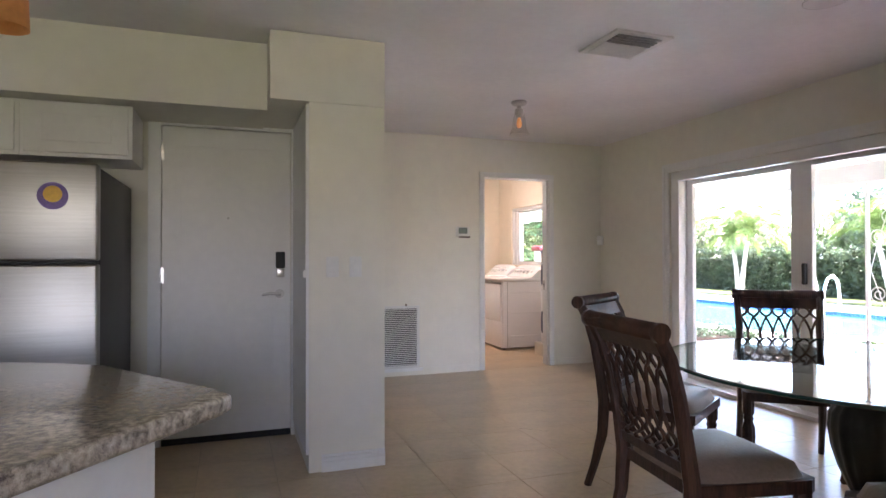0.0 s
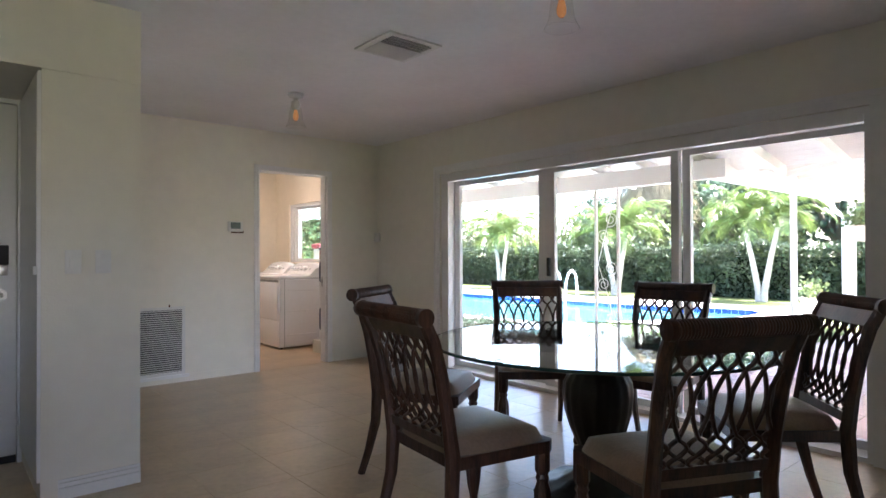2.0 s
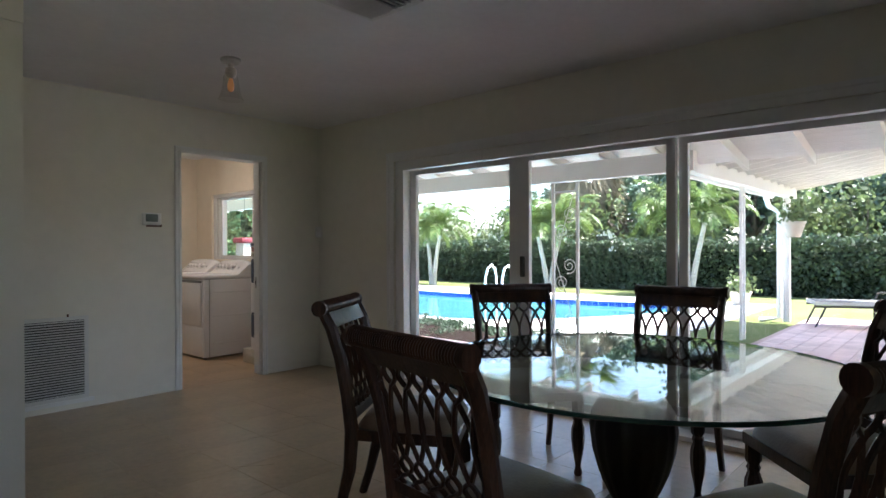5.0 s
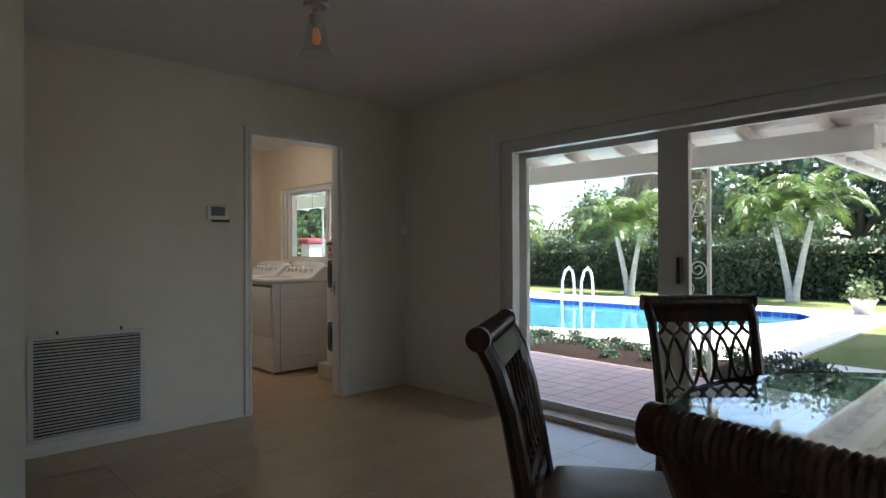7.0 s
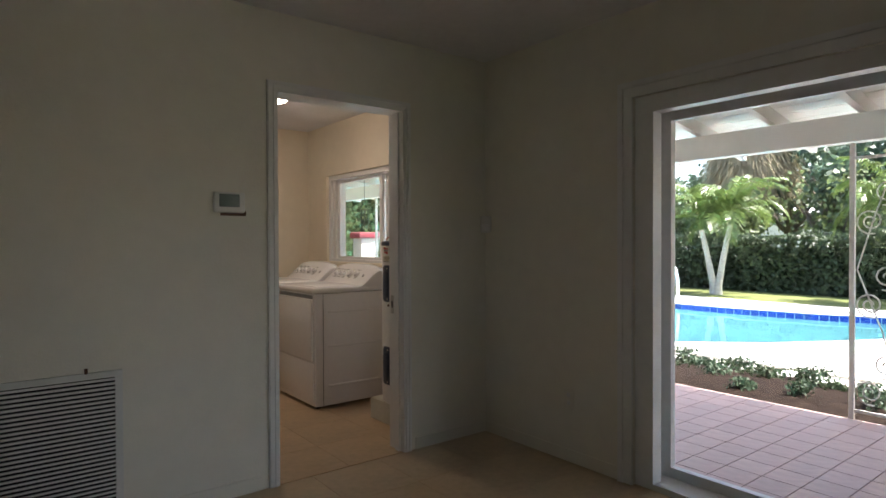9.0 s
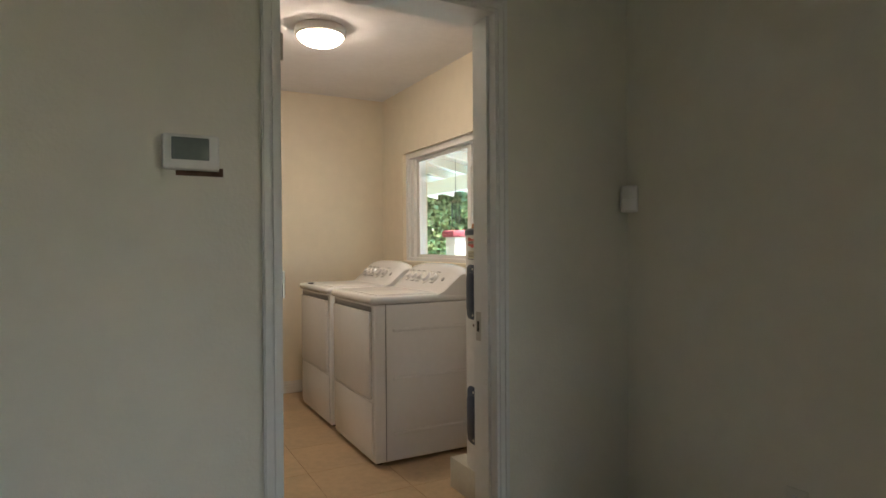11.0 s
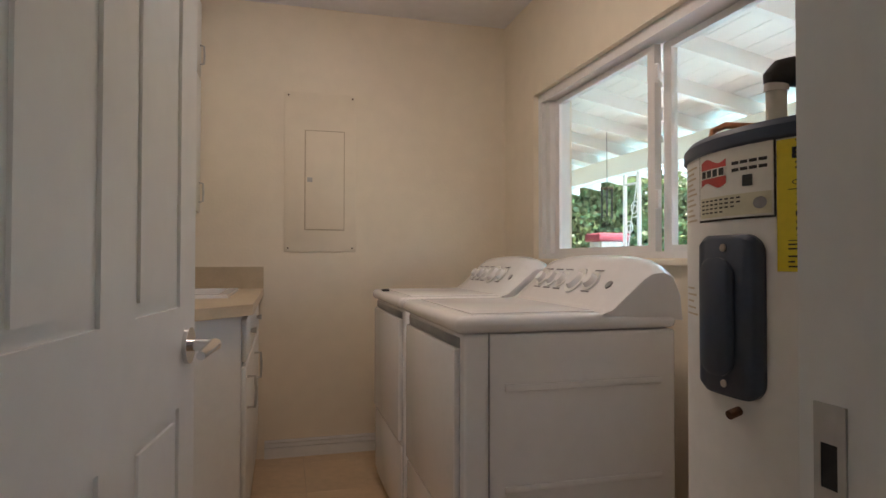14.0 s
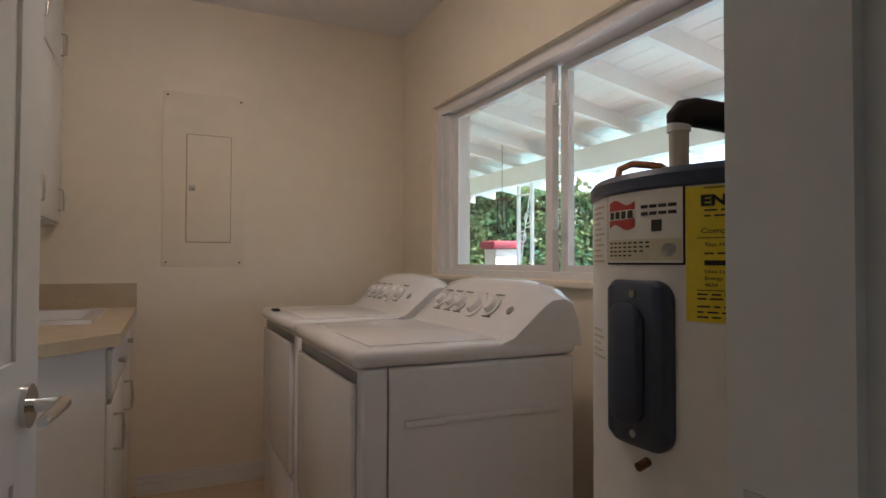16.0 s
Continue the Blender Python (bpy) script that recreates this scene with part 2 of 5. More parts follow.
def lathe(bm, profile, seg=24, at=(0, 0), ribs=0, depth=0.0, cap=True):
    rings = []
    for r, z in profile:
        ring = []
        for k in range(seg):
            a = 2 * math.pi * k / seg
            rr = r * (1 - depth * (0.5 + 0.5 * math.cos(ribs * a))) if ribs else r
            ring.append(bm.verts.new((at[0] + rr * math.cos(a), at[1] + rr * math.sin(a), z)))
        rings.append(ring)
    for r0, r1 in zip(rings, rings[1:]):
        for k in range(seg):
            bm.faces.new((r0[k], r0[(k + 1) % seg], r1[(k + 1) % seg], r1[k]))
    if cap:
        bm.faces.new(rings[0][::-1])
        bm.faces.new(rings[-1])
    return bm


def prism(bm, poly, z0, z1):
    lo = [bm.verts.new((x, y, z0)) for x, y in poly]
    hi = [bm.verts.new((x, y, z1)) for x, y in poly]
    bm.faces.new(lo[::-1])
    bm.faces.new(hi)
    for i in range(len(poly)):
        j = (i + 1) % len(poly)
        bm.faces.new((lo[i], lo[j], hi[j], hi[i]))
    return bm


def mesh_of(name, bm, material, smooth=35):
    bmesh.ops.recalc_face_normals(bm, faces=bm.faces[:])
    me = bpy.data.meshes.new(name)
    bm.to_mesh(me)
    bm.free()
    me.materials.append(material)
    if smooth:
        me.polygons.foreach_set("use_smooth", [True] * len(me.polygons))
        me.set_sharp_from_angle(angle=radians(smooth))
    return me


def part(name, bm, material, parent=None, label="", smooth=35):
    ob = new(name, mesh_of(name, bm, material, smooth))
    if parent:
        ob.parent = parent
    return tagged(ob, label)


def root(name, label, category, m=None, group="", kind=""):
    ob = new(name)
    ob.empty_display_size = 0.1
    if m:
        ob.matrix_basis = m
    return tagged(ob, label, category, group, kind)


def struct(name, bm, material, label, smooth=35):
    return tagged(part(name, bm, material, None, label, smooth), kind="structure")


def boxes(*dims):
    bm = bmesh.new()
    for d in dims:
        box(bm, *d)
    return bm


# ---------- plan ----------
CEIL_Z = 2.44
Y_FAR, Y_LAU = 6.43, 6.55          # dining side and laundry side of the far wall
X_OUT, X_EXT = 4.60, 4.85          # window wall
DL, DR, DH = 3.165, 3.938, 2.03      # laundry doorway
SL0, SL1, SLH = 1.62, 5.30, 1.99   # sliding door opening along y
LX0, LX1, LY1 = 2.78, 4.74, 9.43   # laundry room

struct("wall_north", boxes((1.49, DL - 0.02, Y_FAR, Y_LAU, 0, CEIL_Z), (DR + 0.02, X_EXT, Y_FAR, Y_LAU, 0, CEIL_Z), (DL - 0.02, DR + 0.02, Y_FAR, Y_LAU, DH + 0.02, CEIL_Z)), WALL, "cream painted wall with a doorway to the laundry")
struct("wall_east", boxes((X_OUT, X_EXT, SL1, Y_FAR, 0, CEIL_Z), (X_OUT, X_EXT, -1.6, SL0, 0, CEIL_Z), (X_OUT, X_EXT, SL0, SL1, SLH, CEIL_Z)), WALL, "cream painted wall around the sliding glass door")
struct("wall_closet", boxes((1.06, 1.49, 4.04, Y_LAU, 0, CEIL_Z)), WALL, "cream painted wall end beside the entry door")
struct("wall_entry", boxes((-2.6, 0.22, 4.84, 4.98, 0, CEIL_Z), (0.22, 1.05, 4.84, 4.98, 2.05, CEIL_Z), (1.05, 1.06, 4.84, 4.98, 0, CEIL_Z)), WALL, "cream painted wall holding the entry door")
struct("wall_west", boxes((-2.75, -2.6, -1.75, 4.98, 0, CEIL_Z)), WALL, "plain cream kitchen wall")
struct("wall_south", boxes((-2.6, -1.0, -1.75, -1.6, 0, CEIL_Z), (0.8, X_EXT, -1.75, -1.6, 0, CEIL_Z), (-1.0, 0.8, -1.75, -1.6, 0, 1.0), (-1.0, 0.8, -1.75, -1.6, 2.05, CEIL_Z)), WALL, "cream back wall with a window opening")
# unseen slab, added so direct sun stays out of the back window
struct("sun_block_south", boxes((-2.9, 5.0, -3.6, -1.76, 2.46, 2.56)), ROOFM, "unseen slab added outside the back wall to keep sun off its window")
# added out of sight to block daylight leaking round the entry door
struct("light_stop_entry", boxes((-2.75, 1.06, 5.0, 5.1, 0, CEIL_Z)), WALL, "unseen plain wall added to stop light leaking round the entry door")
struct("wall_stub", boxes((1.62, X_OUT, 0.715, 0.85, 0, CEIL_Z)), WALL, "cream painted wall end beside the dining area")
struct("wall_laundry_east", boxes((LX1, 4.96, Y_LAU, 7.02, 0, CEIL_Z), (LX1, 4.96, 9.005, LY1, 0, CEIL_Z), (LX1, 4.96, 7.02, 9.005, 0, 1.065), (LX1, 4.96, 7.02, 9.005, 1.925, CEIL_Z)), LWALL, "warm cream laundry wall with a sliding window")
struct("wall_laundry_north", boxes((LX0 - 0.12, 4.96, LY1, LY1 + 0.15, 0, CEIL_Z)), LWALL, "warm cream laundry end wall")
struct("wall_laundry_west", boxes((LX0 - 0.12, LX0, Y_LAU + 0.004, LY1, 0, CEIL_Z)), LWALL, "warm cream laundry side wall")
struct("wall_laundry_south", boxes((LX0, DL - 0.02, Y_LAU + 0.003, Y_LAU + 0.012, 0, CEIL_Z), (DR + 0.02, LX1, Y_LAU + 0.003, Y_LAU + 0.012, 0, CEIL_Z), (DL - 0.02, DR + 0.02, Y_LAU + 0.003, Y_LAU + 0.012, DH + 0.02, CEIL_Z)), LWALL, "warm cream laundry side of the doorway wall")
struct("ceiling", boxes((-2.75, 4.96, -1.75, LY1 + 0.15, CEIL_Z, CEIL_Z + 0.12)), CEIL, "off-white textured plaster ceiling")
struct("soffit", boxes((-2.6, 0.85, 4.28, 4.84, 2.05, CEIL_Z - 0.003), (0.85, 1.49, 4.03, 4.04, 2.06, CEIL_Z - 0.003), (0.85, 1.06, 4.04, 4.84, 2.06, CEIL_Z - 0.003)), WALL, "cream painted boxed soffit over entry and cabinets")
floor = struct("floor", boxes((-2.75, X_EXT, -1.75, Y_FAR + 0.06, -0.15, -0.004)), GROUT, "beige ceramic tile floor with thin joints")
lfloor = struct("floor_laundry", boxes((LX0 - 0.12, 4.96, Y_FAR + 0.06, LY1 + 0.1, -0.15, -0.004)), GROUT, "tan ceramic tile floor of the laundry")


def baseboard(x0, x1, y0, y1, nx, ny):
    """A board along a wall whose face looks to (nx, ny)."""
    bm = bmesh.new()
    for d, z0, z1 in ((0.014, 0.0, 0.055), (0.011, 0.058, 0.078), (0.007, 0.081, 0.095)):
        box(bm, min(x0, x0 + nx * d), max(x1, x1 + nx * d), min(y0, y0 + ny * d), max(y1, y1 + ny * d), z0, z1)
    return struct("baseboard", bm, WHITE, "white moulded wooden baseboard", 0)


baseboard(3.38, LX1, LY1, LY1, 0, -1)
baseboard(1.13, 1.49, 4.04, 4.04, 0, -1)
for x0, x1, y0, y1 in ((1.52, 1.80, Y_FAR - 0.006, Y_FAR), (2.48, DL - 0.09, Y_FAR - 0.006, Y_FAR), (DR + 0.09, X_OUT, Y_FAR - 0.006, Y_FAR), (X_OUT - 0.006, X_OUT, SL1 + 0.09, Y_FAR - 0.006)):
    struct("baseboard", boxes((x0, x1, y0, y1, 0, 0.07)), WALL, "low cream painted baseboard", 0)

# ---------- laundry doorway: casing, jamb, open door ----------
case = bmesh.new()
for y0, y1, s in ((Y_FAR - 0.012, Y_FAR, 1), (Y_LAU + 0.012, Y_LAU + 0.026, 1)):
    for o, w, t in ((0.0, 0.055, 0.0), (0.012, 0.012, 0.006), (0.036, 0.014, 0.005)):
        a, b = (y0 - t, y1) if y0 < Y_FAR else (y0, y1 + t)
        box(case, DL - o - w, DL - o, a, b, 0, DH + o)
        box(case, DR + o, DR + o + w, a, b, 0, DH + o)
        box(case, DL - o - w, DR + o + w, a, b, DH + o, DH + o + w)
struct("trim_laundry_door", case, WHITE, "white moulded wooden door casing", 0)
struct("trim_laundry_jamb", boxes((DL - 0.02, DL, Y_FAR, Y_LAU + 0.012, 0, DH), (DR, DR + 0.02, Y_FAR, Y_LAU + 0.012, 0, DH), (DL - 0.02, DR + 0.02, Y_FAR, Y_LAU + 0.012, DH, DH + 0.02), (DR - 0.012, DR, Y_FAR + 0.03, Y_FAR + 0.07, 0, DH), (DL, DL + 0.012, Y_FAR + 0.03, Y_FAR + 0.07, 0, DH)), WHITE, "white door jamb with a stop")


def panel_door(name, w, h, cols, rows, m, label, thick=0.035, knob=True):
    """A panelled door leaf: x along its width from the hinge, y its thickness."""
    r = tagged(part(name, boxes((0, w, 0.006, thick - 0.006, 0, h)), DOORP), label, "door", kind="structure")
    r.matrix_basis = m
    for side, a, b in ((-1, 0.0, 0.006), (1, thick - 0.006, thick)):
        bm = bmesh.new()
        xs = [0] + [v for c in cols for v in c] + [w]
        zs = [0] + [v for c in rows for v in c] + [h]
        for i in range(0, len(xs), 2):
            box(bm, xs[i], xs[i + 1], a, b, 0, h)
        for c in cols:
            for i in range(0, len(zs), 2):
                box(bm, c[0], c[1], a, b, zs[i], zs[i + 1])
        part("stile_frame", bm, DOORP, r)
        for c in cols:
            for q in rows:
                p = box(bmesh.new(), c[0] + 0.022, c[1] - 0.022, min(a, b) + (0.001 if side < 0 else 0.0), max(a, b) - (0.0 if side < 0 else 0.001), q[0] + 0.022, q[1] - 0.022)
                f = [f for f in p.faces if abs(f.calc_center_median().y - (a + 0.001 if side < 0 else b - 0.001)) < 1e-4]
                if f:
                    bmesh.ops.inset_region(p, faces=f, thickness=0.016, depth=0.0)
                part("raised_panel", p, DOORP, r)
    return r


LROWS = ((0.20, 0.78), (0.96, 1.60), (1.69, 1.88))
ldoor = panel_door("door_1", 0.755, 2.01, ((0.10, 0.315), (0.435, 0.655)), LROWS, Matrix.Translation((3.212, Y_LAU + 0.082, 0.012)) @ pose(0, 0, 0, 0, 0, 83.3), "white six-panel laundry door standing open")
for s in (-1, 1):
    y = 0.0 if s < 0 else 0.035
    bm = bmesh.new()
    tube(bm, [(0.70, y, 0.885), (0.70, y + s * 0.008, 0.885)], 0.034, 24)
    tube(bm, [(0.70, y + s * 0.008, 0.885), (0.70, y + s * 0.05, 0.885)], 0.011, 14)
    tube(bm, [(0.705, y + s * 0.05, 0.885), (0.66, y + s * 0.055, 0.887), (0.60, y + s * 0.05, 0.88)], [0.012, 0.010, 0.008], 12)
    part("lever_handle", bm, CHROME, ldoor, "polished chrome lever handle")
for z in (0.22, 1.0, 1.8):
    bm = bmesh.new()
    tube(bm, [(-0.004, -0.006, z), (-0.004, -0.006, z + 0.09)], 0.007, 10)
    box(bm, 0.0, 0.03, -0.0025, -0.0005, z, z + 0.09)
    part("hinge", bm, NICKEL, ldoor)
strike = root("strike_plate", "worn steel strike plate on the white jamb", "strike plate", Matrix.Translation((DR - 0.0015, Y_FAR + 0.112, 0.876)))
part("plate", boxes((-0.001, 0.0015, -0.016, 0.016, -0.055, -0.02), (-0.001, 0.0015, -0.016, 0.016, 0.02, 0.055), (-0.001, 0.0015, -0.016, -0.008, -0.02, 0.02), (-0.001, 0.0015, 0.009, 0.016, -0.02, 0.02)), NICKEL, strike)
# no real recess: a dark filler painted as the shade in the hole
part("hole_shade", boxes((-0.0005, 0.001, -0.008, 0.009, -0.02, 0.02)), DARK, strike)

# ---------- entry door ----------
edoor = panel_door("door_2", 0.79, 2.0, ((0.11, 0.35), (0.44, 0.68)), ((0.22, 0.78), (0.95, 1.62), (1.72, 1.88)), Matrix.Translation((0.24, 4.825, 0.03)), "white six-panel entry door, closed")
bm = tube(bmesh.new(), [(0.72, -0.001, 0.92), (0.72, -0.012, 0.92)], 0.03, 20)
tube(bm, [(0.72, -0.012, 0.92), (0.72, -0.055, 0.92)], 0.011, 12)
tube(bm, [(0.725, -0.055, 0.92), (0.65, -0.058, 0.925), (0.605, -0.052, 0.915)], [0.012, 0.01, 0.008], 12)
part("lever_handle", bm, NICKEL, edoor, "satin nickel lever handle")
lock = part("keypad_lock", bbox(0.695, 0.755, -0.026, 0.0, 1.09, 1.20, 0.006), INK, edoor, "black and silver keypad deadbolt")
part("thumb_turn", bbox(0.70, 0.75, -0.03, 0.0, 1.03, 1.089, 0.006), NICKEL, lock)
part("peephole", tube(bmesh.new(), [(0.395, 0.001, 1.42), (0.395, -0.004, 1.42)], 0.008, 12), NICKEL, edoor)
for z in (0.22, 1.0, 1.78):
    part("hinge", boxes((-0.014, 0.012, -0.006, -0.001, z, z + 0.1)), NICKEL, edoor)
part("sweep", boxes((0, 0.79, -0.008, 0.0, -0.028, 0.012)), RUBBER, edoor, "dark rubber door sweep")
struct("trim_entry_door", boxes((0.16, 0.235, 4.815, 4.84, 0, 2.105), (1.035, 1.058, 4.80, 4.84, 0, 2.105), (0.235, 1.035, 4.815, 4.84, 2.035, 2.105)), WHITE, "white wooden entry door casing", 0)
struct("trim_column_edge", boxes((1.045, 1.06, 4.045, 4.79, 0.10, 2.05), (1.042, 1.06, 4.05, 4.12, 1.12, 2.04), (1.03, 1.045, 4.06, 4.09, 1.08, 1.12)), WHITE, "white bifold door edge beside the wall end", 0)

# ---------- sliding glass door ----------
PX = X_OUT + 0.16
sd = tagged(part("sliding_door", boxes((X_OUT + 0.02, X_EXT - 0.02, SL0, SL0 + 0.035, 0, SLH), (X_OUT + 0.02, X_EXT - 0.02, SL1 - 0.035, SL1, 0, SLH), (X_OUT + 0.012, X_OUT + 0.085, SL1 - 0.108, SL1 - 0.036, 0.031, SLH - 0.087), (X_OUT + 0.012, X_OUT + 0.085, SL0 + 0.036, SL1 - 0.036, SLH - 0.086, SLH - 0.041), (X_OUT + 0.02, X_EXT - 0.02, SL0 + 0.035, SL1 - 0.035, SLH - 0.04, SLH), (X_OUT + 0.02, X_EXT - 0.02, SL0 + 0.035, SL1 - 0.035, 0.0, 0.03)), FRAME), "white aluminium three-panel sliding glass door", "door", kind="structure")
for i, (g0, g1, o) in enumerate(((1.68, 2.738, 0.05), (2.857, 3.921, 0.0), (4.138, 5.19, 0.05))):
    x = PX + o - 0.02
    s0, s1 = (0.03, 0.058) if i == 0 else ((0.058, 0.105) if i == 1 else (0.105, 0.068))
    leaf = part("panel_frame", boxes((x - 0.02, x + 0.02, g0 - s0, g0, 0.031, SLH - 0.041), (x - 0.02, x + 0.02, g1, g1 + s1, 0.031, SLH - 0.041), (x - 0.02, x + 0.02, g0, g1, 0.031, 0.082), (x - 0.02, x + 0.02, g0, g1, 1.875, SLH - 0.041)), FRAME, sd)
    p = part("pane", boxes((x - 0.003, x + 0.003, g0 - 0.004, g1 + 0.004, 0.078, 1.879)), PANE, leaf, "clear glass pane", 0)
    p.visible_shadow = False
part("pull_handle", bbox(PX - 0.075, PX - 0.042, 3.955, 3.985, 0.98, 1.14, 0.008), CHARCOAL, sd, "dark steel pull handle")
tr = bmesh.new()
for o, w, t in ((0.0, 0.05, 0.012), (0.05, 0.03, 0.02)):
    box(tr, X_OUT - t, X_OUT, SL0 - o - w, SL0 - o, 0, SLH + o)
    box(tr, X_OUT - t, X_OUT, SL1 + o, SL1 + o + w, 0, SLH + o)
    box(tr, X_OUT - t, X_OUT, SL0 - o - w, SL1 + o + w, SLH + o, SLH + o + w)
struct("trim_sliding_door", tr, WHITE, "white moulded casing round the sliding door", 0)

# ---------- laundry window ----------
WY0, WY1, WZ0, WZ1 = 7.02, 9.005, 1.065, 1.925
win = tagged(part("window_1", boxes((4.768, 4.90, WY0, WY0 + 0.05, WZ0, WZ1), (4.768, 4.90, WY1 - 0.045, WY1, WZ0, WZ1), (4.79, 4.90, WY1 - 0.10, WY1 - 0.046, WZ0 + 0.026, WZ1 - 0.046), (4.768, 4.90, WY0 + 0.05, WY1 - 0.046, WZ0, WZ0 + 0.025), (4.768, 4.90, WY0 + 0.05, WY1 - 0.046, WZ1 - 0.045, WZ1)), FRAME), "white sliding window with two panes", "window", kind="structure")
for y0, y1, x in ((WY0 + 0.05, 8.055, 4.865), (8.06, WY1 - 0.101, 4.83)):
    fr = part("window_frame", boxes((x - 0.014, x + 0.014, y0, y0 + 0.045, 1.09, 1.875), (x - 0.014, x + 0.014, y1 - 0.045, y1, 1.09, 1.875), (x - 0.014, x + 0.014, y0 + 0.045, y1 - 0.045, 1.09, 1.115), (x - 0.014, x + 0.014, y0 + 0.045, y1 - 0.045, 1.85, 1.875)), FRAME, win)
    p = part("pane", boxes((x - 0.003, x + 0.003, y0 + 0.043, y1 - 0.043, 1.113, 1.852)), PANE, fr, "clear glass pane", 0)
    p.visible_shadow = False
for z in (1.25, 1.72):
    part("latch", bbox(4.80, 4.816, 8.02, 8.042, z, z + 0.07, 0.004), FRAME, win)
part("window_sill", bbox(LX1 - 0.03, 4.767, WY0 - 0.03, WY1 + 0.01, WZ0 - 0.025, WZ0 - 0.002, 0.004), LWALL, win)

# ---------- dining chairs ----------
def chair_mesh():
    r = root("dining_chair", "dark-stained wooden dining chair with lattice back and taupe seat", "chair", group="chairs round the table")
    seat = prism(bmesh.new(), [(-0.22, -0.20), (0.22, -0.20), (0.255, 0.22), (0.235, 0.25), (-0.235, 0.25), (-0.255, 0.22)], 0.40, 0.445)
    part("seat_frame", seat, WOOD, r)
    bm, n = bmesh.new(), 12
    grid = []
    for j in range(n + 1):
        row = []
        for i in range(n + 1):
            u, v = i / n * 2 - 1, j / n * 2 - 1
            w = 0.215 + 0.035 * (v + 1) / 2
            e = max(0.0, 1 - max(abs(u), abs(v)) ** 5)
            k = 1 - 0.12 * (abs(u * v) ** 4)
            row.append(bm.verts.new((u * w * k, 0.02 + v * 0.225 * k, 0.446 + 0.055 * e ** 0.5 + 0.012 * (1 - u * u) * (1 - v * v))))
        grid.append(row)
    for j in range(n):
        for i in range(n):
            bm.faces.new((grid[j][i], grid[j][i + 1], grid[j + 1][i + 1], grid[j + 1][i]))
    base = [grid[0][i] for i in range(n + 1)] + [grid[j][n] for j in range(1, n + 1)] + [grid[n][i] for i in range(n - 1, -1, -1)] + [grid[j][0] for j in range(n - 1, 0, -1)]
    bm.faces.new(base[::-1])
    part("seat", bm, SEAT, r, "taupe leather seat cushion", 50)
    for s in (-1, 1):
        # back post and sabre leg, one swept piece
        pts = [(s * 0.225, -0.295, 0.0), (s * 0.222, -0.255, 0.12), (s * 0.218, -0.215, 0.28), (s * 0.216, -0.205, 0.44), (s * 0.216, -0.225, 0.58), (s * 0.22, -0.255, 0.74), (s * 0.225, -0.29, 0.86), (s * 0.228, -0.335, 0.945)]
        part("back_leg", tube(bmesh.new(), pts, [(0.017, 0.020), (0.018, 0.022), (0.022, 0.028), (0.024, 0.032), (0.022, 0.028), (0.021, 0.026), (0.021, 0.026), (0.021, 0.024)], 8), WOOD, r)
        leg = lathe(bmesh.new(), [(0.016, 0), (0.022, 0.015), (0.014, 0.05), (0.02, 0.09), (0.03, 0.14), (0.036, 0.20), (0.034, 0.25), (0.022, 0.285), (0.028, 0.30), (0.022, 0.315), (0.031, 0.33), (0.031, 0.40)], 16, (s * 0.225, 0.21), 8, 0.16)
        part("front_leg", leg, WOOD, r)
        c = tube(bmesh.new(), [(s * 0.232, -0.335, 0.945), (s * 0.252, -0.335, 0.945)], 0.033, 16)
        part("scroll", c, WOOD, r)
    # reeded scroll top rail
    bm = bmesh.new()
    pts, rad, n = [], [], 84
    for i in range(n + 1):
        pts.append((-0.232 + 0.464 * i / n, -0.335, 0.945))
        rad.append(0.031 if i % 2 else 0.0285)
    tube(bm, pts, rad, 14)
    part("top_rail", bm, WOOD, r, "reeded rolled top rail")
    bm = bmesh.new()
    for nm, z0, z1, y0, y1 in (("crest_board", 0.865, 0.925, -0.291, -0.322), ("lower_rail", 0.478, 0.515, -0.210, -0.216)):
        bm = bmesh.new()
        v = [bm.verts.new(p) for p in ((-0.205, y0 - 0.012, z0), (0.205, y0 - 0.012, z0), (0.205, y0 + 0.014, z0), (-0.205, y0 + 0.014, z0), (-0.21, y1 - 0.012, z1), (0.21, y1 - 0.012, z1), (0.21, y1 + 0.014, z1), (-0.21, y1 + 0.014, z1))]
        for f in ((3, 2, 1, 0), (4, 5, 6, 7), (0, 1, 5, 4), (1, 2, 6, 5), (2, 3, 7, 6), (3, 0, 4, 7)):
            bm.faces.new([v[i] for i in f])
        part(nm, bm, WOOD, r)

    def yb(z):
        return np.interp(z, (0.44, 0.58, 0.74, 0.86, 0.945), (-0.205, -0.225, -0.255, -0.29, -0.335))
    # interlaced lattice strands: short loops at both ends, long ones between
    cross = (0.505, 0.545, 0.60, 0.81, 0.88)
    pitch = 0.41 / 6
    for i in range(7):
        for sgn in (-1, 1):
            x0 = -0.205 + pitch * i
            bm, pts = bmesh.new(), []
            for a, (z0, z1) in enumerate(zip(cross, cross[1:])):
                for q in range(6):
                    f = q / 6
                    z = z0 + (z1 - z0) * f
                    x = x0 + sgn * (1 if a % 2 == 0 else -1) * pitch * 0.5 * math.sin(math.pi * f) * (1.0 if a == 2 else 0.9)
                    if abs(x) <= 0.205:
                        pts.append((x, float(yb(z)) + 0.003 * sgn, z))
            if len(pts) > 5:
                tube(bm, pts, [(0.0085, 0.007)] * len(pts), 6)
                part("lattice_slat", bm, WOOD, r)
    return r


TC = (3.10, 2.36)
chair = chair_mesh()
